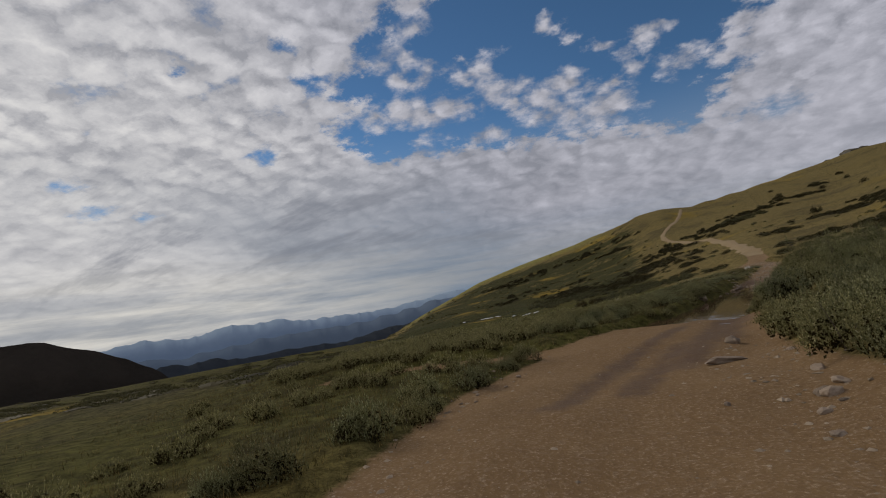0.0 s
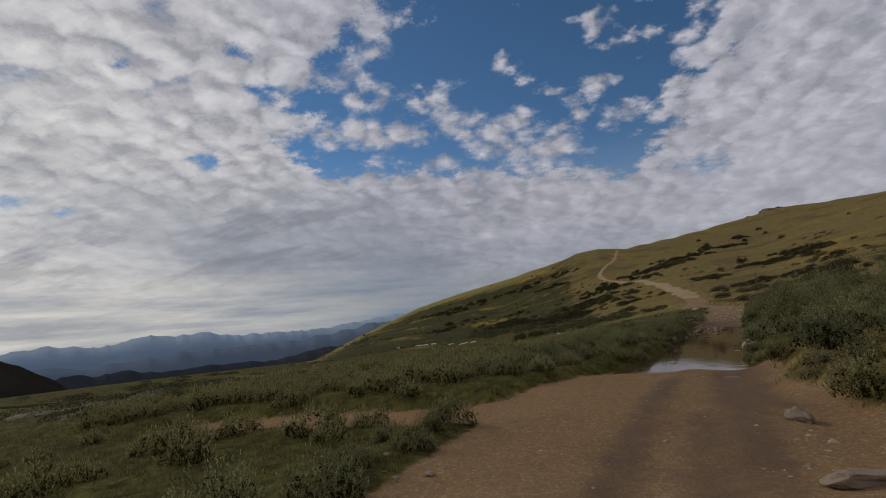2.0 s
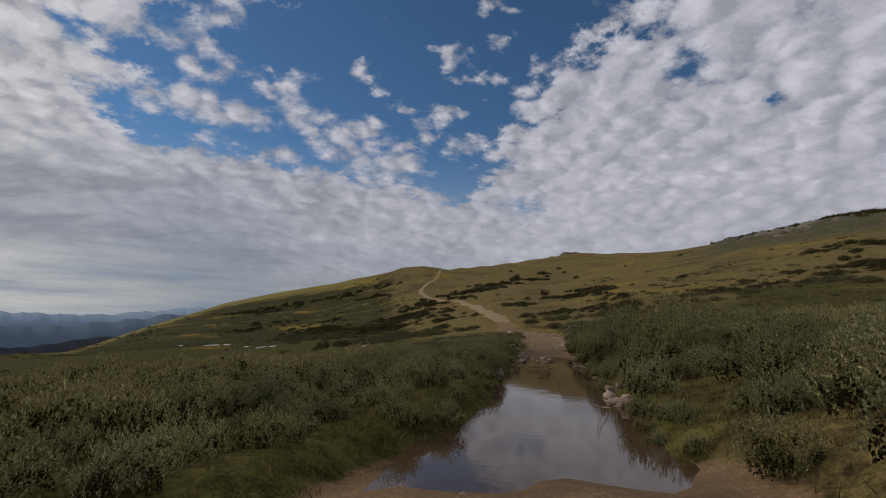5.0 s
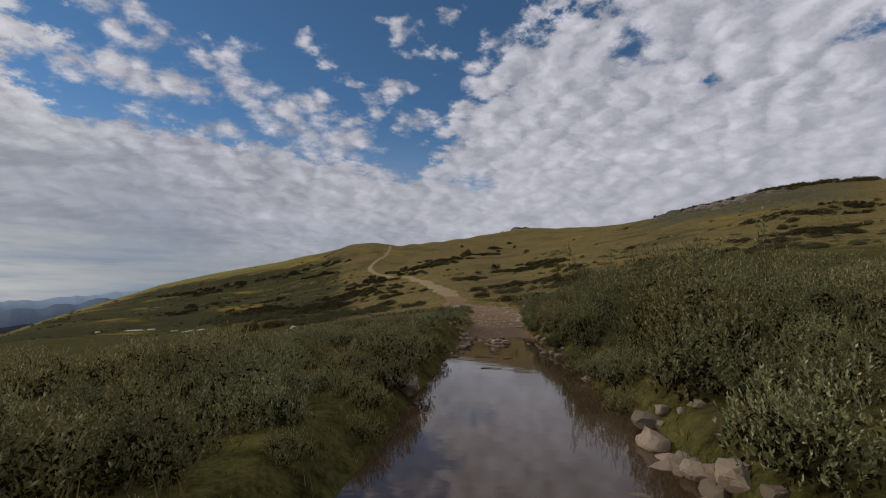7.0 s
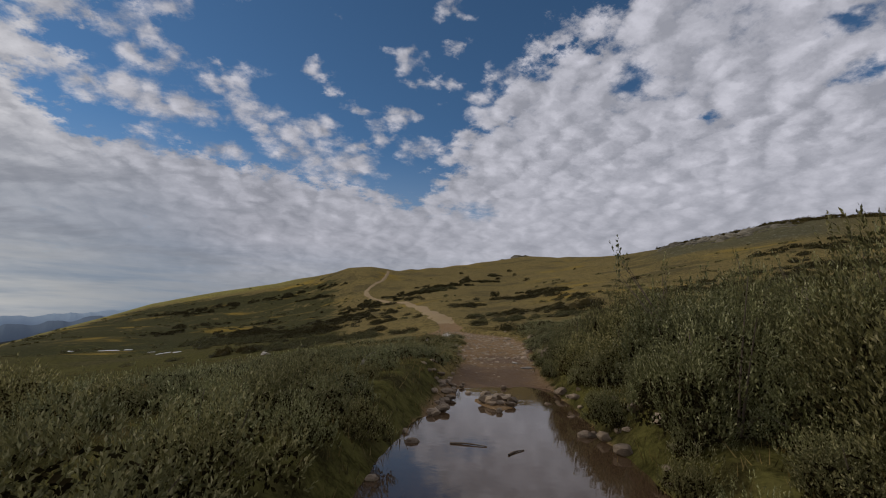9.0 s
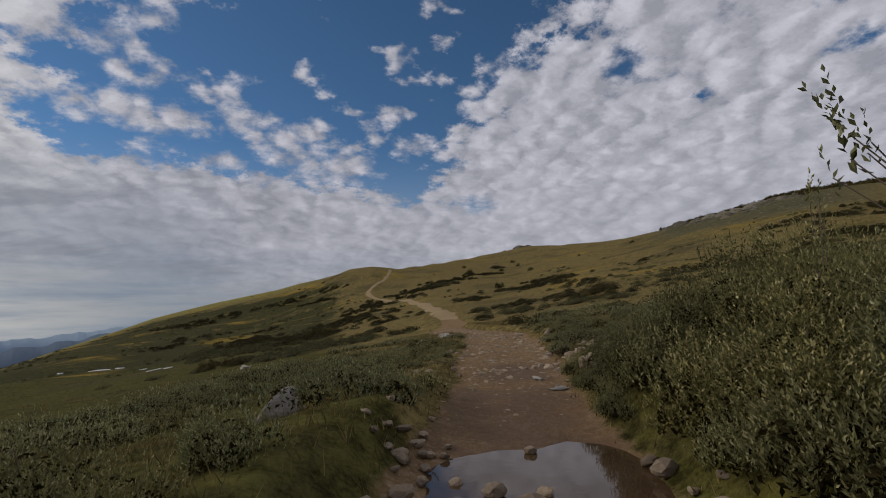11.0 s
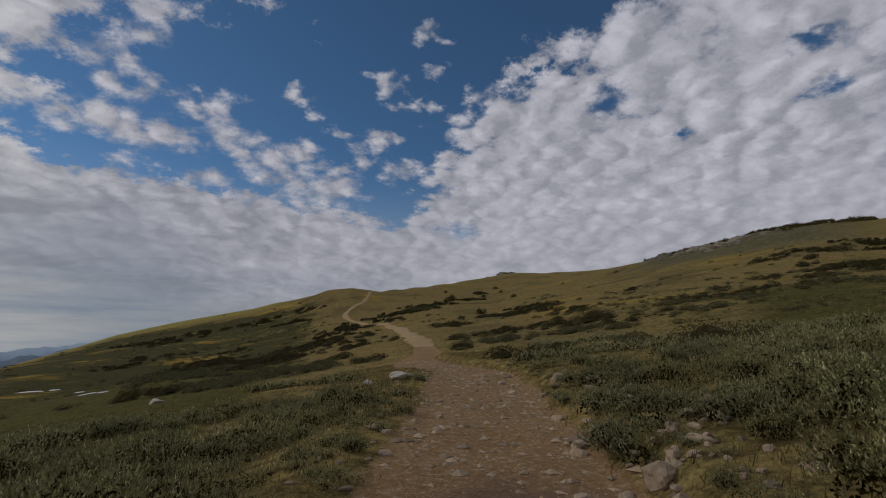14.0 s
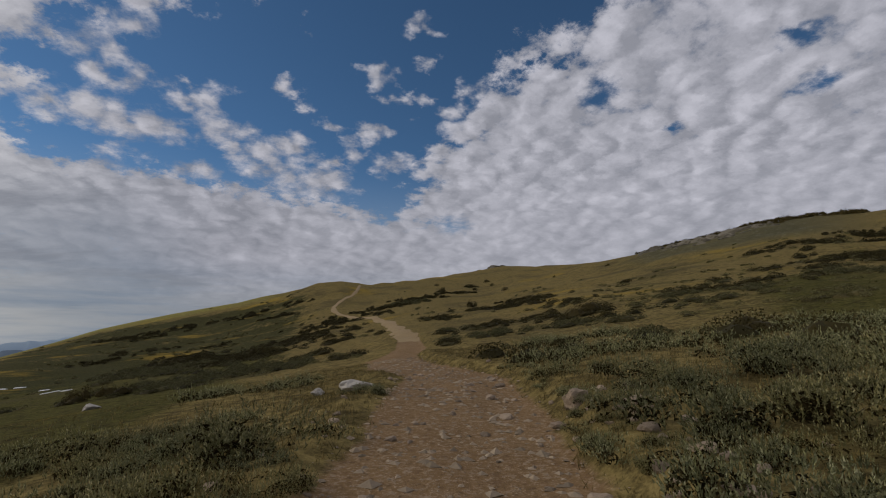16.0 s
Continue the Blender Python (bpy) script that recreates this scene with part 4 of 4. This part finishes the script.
got.sort(key=lambda q: math.hypot(q[0] - 14, q[1] - 34))
for x, y, s in got[:150]:
    plant(low, x, y, s, "low willows beside the track")
far_low = got[150:]


def joined(name, rows, mat, label, size, seed):
    """The shrubs behind the nearest ones, too many to count, in one mesh."""
    kinds = [shrub_arrays(*size, seed + k, plain=True, broad=0.2) for k in range(4)]
    r = random.Random(seed)
    vs, fs, ks, o = [], [], [], 0
    for x, y, s in rows:
        v, f, _, kind = r.choice(kinds)
        ks.append(kind)
        a = r.uniform(0, 6.283)
        m = np.array([[math.cos(a), -math.sin(a), 0], [math.sin(a), math.cos(a), 0], [0, 0, 1]])
        vs.append(v @ m.T * s + np.array([x, y, on_ground(x, y) - 0.04]))
        fs.append(f + o)
        o += len(v)
    me = mesh_from(name, np.concatenate(vs), np.concatenate(fs), mat)
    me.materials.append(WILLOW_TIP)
    me.materials.append(SHADED_TWIGS)
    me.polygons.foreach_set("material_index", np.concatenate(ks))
    tagged(new(name, me), label, "shrubs", kind="stuff")


joined("willow_scrub", far_mid, SAGE, "belt of knee-high grey-green willow scrub on the meadow", (0.76, 0.8, 260, 7, 0.06), 90)

joined("hill_scrub", upslope, SAGE, "waist-high grey-green willow scrub above the pond", (0.85, 1.45, 330, 6, 0.064), 93)


joined("low_scrub", far_low, LOWSAGE, "low grey-green willow scrub beside the hill track", (0.42, 0.95, 150, 5, 0.05), 95)


def clumps(name, rows, mat, label, per, seed, blade=1.0):
    """Far shrubs, too many to count: mounds of leafy sprays in one mesh."""
    r = np.random.RandomState(seed)
    vs, fs, ks, o = [], [], [], 0
    # wide ones are several bushes grown together
    single = []
    for x, y, w, h, turn in rows:
        if w < 2.0:
            single.append((x, y, w, h, turn))
            continue
        for _ in range(int(3 + w)):
            u, v = r.normal(0, 0.42) * w, r.normal(0, 0.36) * min(w, 1.0 + w * 0.4)
            single.append((x + u * math.cos(turn) - v * math.sin(turn), y + u * math.sin(turn) + v * math.cos(turn), w * r.uniform(0.2, 0.42) + 0.2, h * r.uniform(0.55, 1.05), r.uniform(0, 6.283)))
    for x, y, w, h, turn in single:
        d0 = math.hypot(x - OX, y - OY)
        fine = min(0.30, max(0.075, 0.0015 * d0)) * blade
        n = int(np.clip(per * 0.042 * w * min(w, 1.2 + w * 0.45) / fine ** 2, 50, 340))
        a, q = r.uniform(0, 6.283, n), np.sqrt(r.rand(n))
        rim = np.sqrt(np.clip(1 - q ** 2, 0, 1))
        lx, ly = np.cos(a) * q * w, np.sin(a) * q * min(w, 1.2 + w * 0.6)
        px, py = x + lx * math.cos(turn) - ly * math.sin(turn), y + lx * math.sin(turn) + ly * math.cos(turn)
        gz = heights(px, py)
        pz = gz + h * rim * r.uniform(0.6, 1.0, n) - 0.05
        way = unit(np.c_[np.cos(a) * q, np.sin(a) * q, 0.7 + 0 * q] + r.normal(0, 0.45, (n, 3)))
        size = fine * r.uniform(0.7, 1.4, n)
        v, f = leaves(np.c_[px, py, pz], way, size, size * 0.42, r, True)
        vs.append(v), fs.append(f + o), ks.append(np.zeros(len(f), np.int32))
        o += len(v)
        # a solid dome fills the inside of the bush, in the dark shrub colour
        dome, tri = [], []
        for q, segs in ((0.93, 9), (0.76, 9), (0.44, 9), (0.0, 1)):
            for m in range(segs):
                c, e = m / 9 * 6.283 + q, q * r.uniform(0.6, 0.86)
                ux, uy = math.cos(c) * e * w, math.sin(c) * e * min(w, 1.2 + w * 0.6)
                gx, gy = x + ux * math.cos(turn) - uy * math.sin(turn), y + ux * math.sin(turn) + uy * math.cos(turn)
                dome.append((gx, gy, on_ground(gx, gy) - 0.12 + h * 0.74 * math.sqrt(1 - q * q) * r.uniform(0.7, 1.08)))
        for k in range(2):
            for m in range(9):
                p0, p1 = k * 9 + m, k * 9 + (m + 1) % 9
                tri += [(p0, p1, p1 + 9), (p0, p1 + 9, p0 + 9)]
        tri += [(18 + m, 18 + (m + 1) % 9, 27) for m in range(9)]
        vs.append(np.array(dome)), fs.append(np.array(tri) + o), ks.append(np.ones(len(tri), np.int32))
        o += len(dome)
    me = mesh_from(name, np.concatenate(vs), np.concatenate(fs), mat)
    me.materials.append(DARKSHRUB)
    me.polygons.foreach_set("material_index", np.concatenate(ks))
    tagged(new(name, me), label, "shrubs", kind="stuff")


# patches of scrub on the hill: centre x, y, half length, half depth, turn in degrees
WEST_PATCHES = [(35, 215, 18.8, 19.0, -56), (20, 166, 22.7, 14.1, -78), (42, 228, 6.2, 12.1, -77), (-6, 165, 48.2, 11.0, -72), (10, 124, 8.0, 11.3, -75), (7, 122, 13.1, 6.9, -75), (-44, 252, 3.3, 23.1, 8), (-43, 221, 7.2, 7.7, -35), (-35, 271, 12.4, 6.1, 21),
                (22, 351, 12.0, 7.8, -34), (-4, 358, 19.2, 10.8, 9), (-38, 357, 21.3, 11.2, 23), (-60, 342, 19.1, 20.9, 62), (18, 80, 2.5, 3.2, -83), (23, 122, 5.5, 4.2, -79), (18, 95, 2.9, 3.0, -75), (-6, 240, 6.9, 6.0, -39), (15, 311, 15.4, 11.8, -56)]
MID_PATCHES = [(58, 247, 18.5, 17.3, -69), (88, 280, 16.9, 16.9, -12), (114, 310, 13.3, 15.1, 28), (66, 144, 18.2, 6.5, -75), (85, 165, 30.1, 8.1, -106), (58, 102, 9.5, 3.9, -109), (44, 77, 5.5, 5.0, -93), (42, 68, 2.2, 2.6, -50), (48, 135, 5.2, 10.0, -6),
               (30, 88, 4.5, 3.5, -88), (143, 348, 7.8, 12.6, 30), (37, 139, 5.1, 4.0, -86), (23, 48, 0.6, 0.8, -73), (40, 91, 5.2, 5.2, -55), (45, 89, 4.8, 4.2, -91), (25, 68, 2.3, 2.0, -92), (21, 47, 1.0, 1.7, -86), (22, 51, 0.8, 1.4, -12)]
GREY_PATCHES = [(32, 73, 4.4, 5.4, -37), (70, 253, 11.0, 13.4, -26), (38, 68, 3.5, 3.1, -87), (49, 68, 3.1, 3.7, -29), (57, 77, 3.1, 3.1, -82), (39, 64, 2.4, 1.9, 7), (28, 49, 0.5, 0.9, -34), (7, 85, 12.2, 12.0, -64), (-6, 137, 27.8, 12.9, -69), (32, 93, 3.4, 4.1, -64), (63, 71, 2.3, 5.0, -33), (84, 72, 5.2, 9.7, 8)]
EAST_PATCHES = [(153, 136, 7.5, 7.0, -92), (165, 130, 10.1, 15.0, -11), (188, 132, 7.8, 11.5, -24), (143, 117, 2.1, 4.2, -113), (64, 79, 4.5, 6.6, 3), (74, 80, 4.0, 7.3, -64), (75, 74, 1.8, 4.4, -34), (93, 83, 4.2, 5.4, -10), (111, 88, 17.2, 10.1, 19), (134, 114, 3.4, 2.6, -67), (85, 95, 2.8, 4.4, -70), (97, 96, 5.0, 3.9, -110)]


def off_track(x, y):
    return float(track_gap(np.array([x]), np.array([y]))[0]) > 1 and all(math.hypot(x - p, y - q) > 3.6 for p, q in TRACK_LINE)


def patch_rows(patches, seed, thick, full=0.55):
    """Bushes that fill the patches, ragged at the rim."""
    r = np.random.RandomState(seed)
    rows = []
    for cx, cy, a, b, turn in patches:
        d, t = math.hypot(cx - OX, cy - OY), radians(turn)
        mean = 0.55 + d / 190
        for _ in range(int(max(3, full * a * b / mean ** 2))):
            u, v = r.normal(0, 0.46), r.normal(0, 0.42)
            x, y = cx + u * a * math.cos(t) - v * b * math.sin(t), cy + u * a * math.sin(t) + v * b * math.cos(t)
            if off_track(x, y):
                w = mean * r.uniform(0.5, 1.5)
                rows.append((x, y, w, min(1.7, (0.22 + w * r.uniform(0.3, 0.6)) * thick), r.uniform(0, 6.283)))
    return rows


def hill_rows(n, seed, thick):
    """Odd bushes strewn over the hill, most of them on the west flank and low on the east slope."""
    r = np.random.RandomState(seed)
    rows = []
    while len(rows) < n:
        b, d = r.uniform(-42, 76), math.exp(r.uniform(math.log(46), math.log(400)))
        likely = 0.10 + 0.8 * smooth(9, -2, b) * smooth(90, 130, d) + 0.5 * smooth(26, 44, b) * smooth(230, 120, d) + 0.7 * smooth(44, 54, b) * smooth(130, 80, d)
        if r.rand() > likely:
            continue
        x, y = OX + d * math.sin(radians(b)), OY + d * math.cos(radians(b))
        big = 0.6 + d / 230
        for _ in range(r.randint(1, 5)):
            u, v = r.normal(0, 2.2) * big, r.normal(0, 0.9) * big
            px, py = x + u * math.cos(radians(b)) + v * math.sin(radians(b)), y - u * math.sin(radians(b)) + v * math.cos(radians(b))
            if off_track(px, py):
                w = big * r.choice((0.4, 0.6, 0.9)) * r.uniform(0.8, 1.2)
                rows.append((px, py, w, min(1.4, (0.16 + w * r.uniform(0.3, 0.5)) * thick), r.uniform(0, 6.283)))
    return rows


TRACK_LINE = []
for (xa, ya), (xb, yb) in zip(HILL_TRACK[:-1], HILL_TRACK[1:]):
    TRACK_LINE += [(xa + (xb - xa) * k / 6, ya + (yb - ya) * k / 6) for k in range(7)]
clumps("far_shrubs", patch_rows(WEST_PATCHES + MID_PATCHES + EAST_PATCHES, 3, 1.0), DARKSHRUB, "dark green and brown shrubs in patches on the hillside", 50, 61, 1.0)
clumps("far_shrubs", patch_rows(GREY_PATCHES, 4, 0.9, 0.7), GREYSHRUB, "grey-green low shrubs in patches on the hillside", 50, 62, 1.0)
clumps("far_shrubs", hill_rows(900, 5, 0.9), GREYSHRUB, "small grey-green bushes strewn over the hillside", 50, 66, 1.0)
r5 = np.random.RandomState(8)
rows = []
for k in range(420):
    bb, dd = r5.uniform(-100, -38), r5.uniform(22, 98)
    rows.append((OX + dd * math.sin(radians(bb)), OY + dd * math.cos(radians(bb)) - 8, r5.uniform(0.5, 1.8), r5.uniform(0.2, 0.45), -radians(bb)))
clumps("meadow_scrub", rows, GREYSHRUB, "grey-green scrub hummocks scattered over the meadow", 50, 63, 1.0)
rows = []
for k in range(120):
    bb = r5.uniform(40.5, 60)
    dd = float(np.interp(bb, RIDGE_BEARING, RIDGE_FAR)) - abs(r5.normal(0, 6)) - 1
    rows.append((OX + dd * math.sin(radians(bb)), OY + dd * math.cos(radians(bb)), r5.uniform(2, 5), r5.uniform(1.2, 3.0), -radians(bb)))
clumps("ridge_scrub", rows, DARKSHRUB, "dark wind-pruned scrub along the rocky ridge", 50, 64, 1.2)
# single dark shrubs that stand out on the slope
for k, (x, y, w, h) in enumerate([(74, 181, 2.2, 2.9), (112, 326, 2.2, 3.6), (125, 375, 1.8, 2.4), (131, 315, 1.8, 2.2), (165, 372, 2.4, 3.2), (149, 328, 1.8, 2.2), (127, 264, 1.9, 2.3), (180, 300, 1.2, 1.6), (106, 144, 1.6, 1.2), (230, 310, 2.2, 1.8), (30, 117, 1.0, 0.8), (24, 146, 1.4, 0.9),
                                  (42.5, 75.5, 1.5, 1.5), (45, 77, 1.8, 1.9), (47, 78.5, 1.6, 1.4), (10, 124, 2.4, 2.1), (12.2, 126, 1.5, 1.3), (26.5, 43.6, 1.1, 0.8), (28, 44.2, 1.3, 0.9), (26.2, 40.6, 1.2, 0.85), (-2.1, 81.0, 2.0, 1.7), (0.2, 82, 1.3, 1.1)]):
    clumps("far_shrub", [(x, y, w, h, 0.1)], DARKSHRUB, "dark rounded shrub standing out on the grassy slope", 110, 400 + k, 0.9)
    tagged(scene.collection.objects[-1], category="shrub", group="dark shrubs on the slope", kind="thing")


def meadow_grass():
    """Blades of grass in tufts beside the track."""
    r = np.random.RandomState(15)
    n = 110000
    x, y = r.uniform(-18, 34, n), r.uniform(-9, 62, n)
    g = track_gap(x, y)
    keep = (g > -0.1 + 0.35 * r.rand(n)) & (r.rand(n) < np.clip(1.5 - g / 5, 0.1, 1))
    x, y, g = x[keep][:48000], y[keep][:48000], g[keep][:48000]
    z = heights(x, y)
    per = 5
    c = np.repeat(np.c_[x, y, z - 0.02], per, 0) + np.c_[r.normal(0, 0.05, (len(x) * per, 2)), np.zeros(len(x) * per)]
    w = unit(np.c_[r.normal(0, 0.42, (len(c), 2)), np.ones(len(c))])
    ln = np.repeat(r.uniform(0.05, 0.2, len(x)), per) * r.uniform(0.6, 1.2, len(c))
    v, f = leaves(c, w, ln, np.full(len(c), 0.004) + 0.004 * r.rand(len(c)), r, True)
    tagged(new("grass", mesh_from("grass", v, f, GRASS)), "short green and straw-coloured meadow grass", "grass", kind="stuff")


meadow_grass()
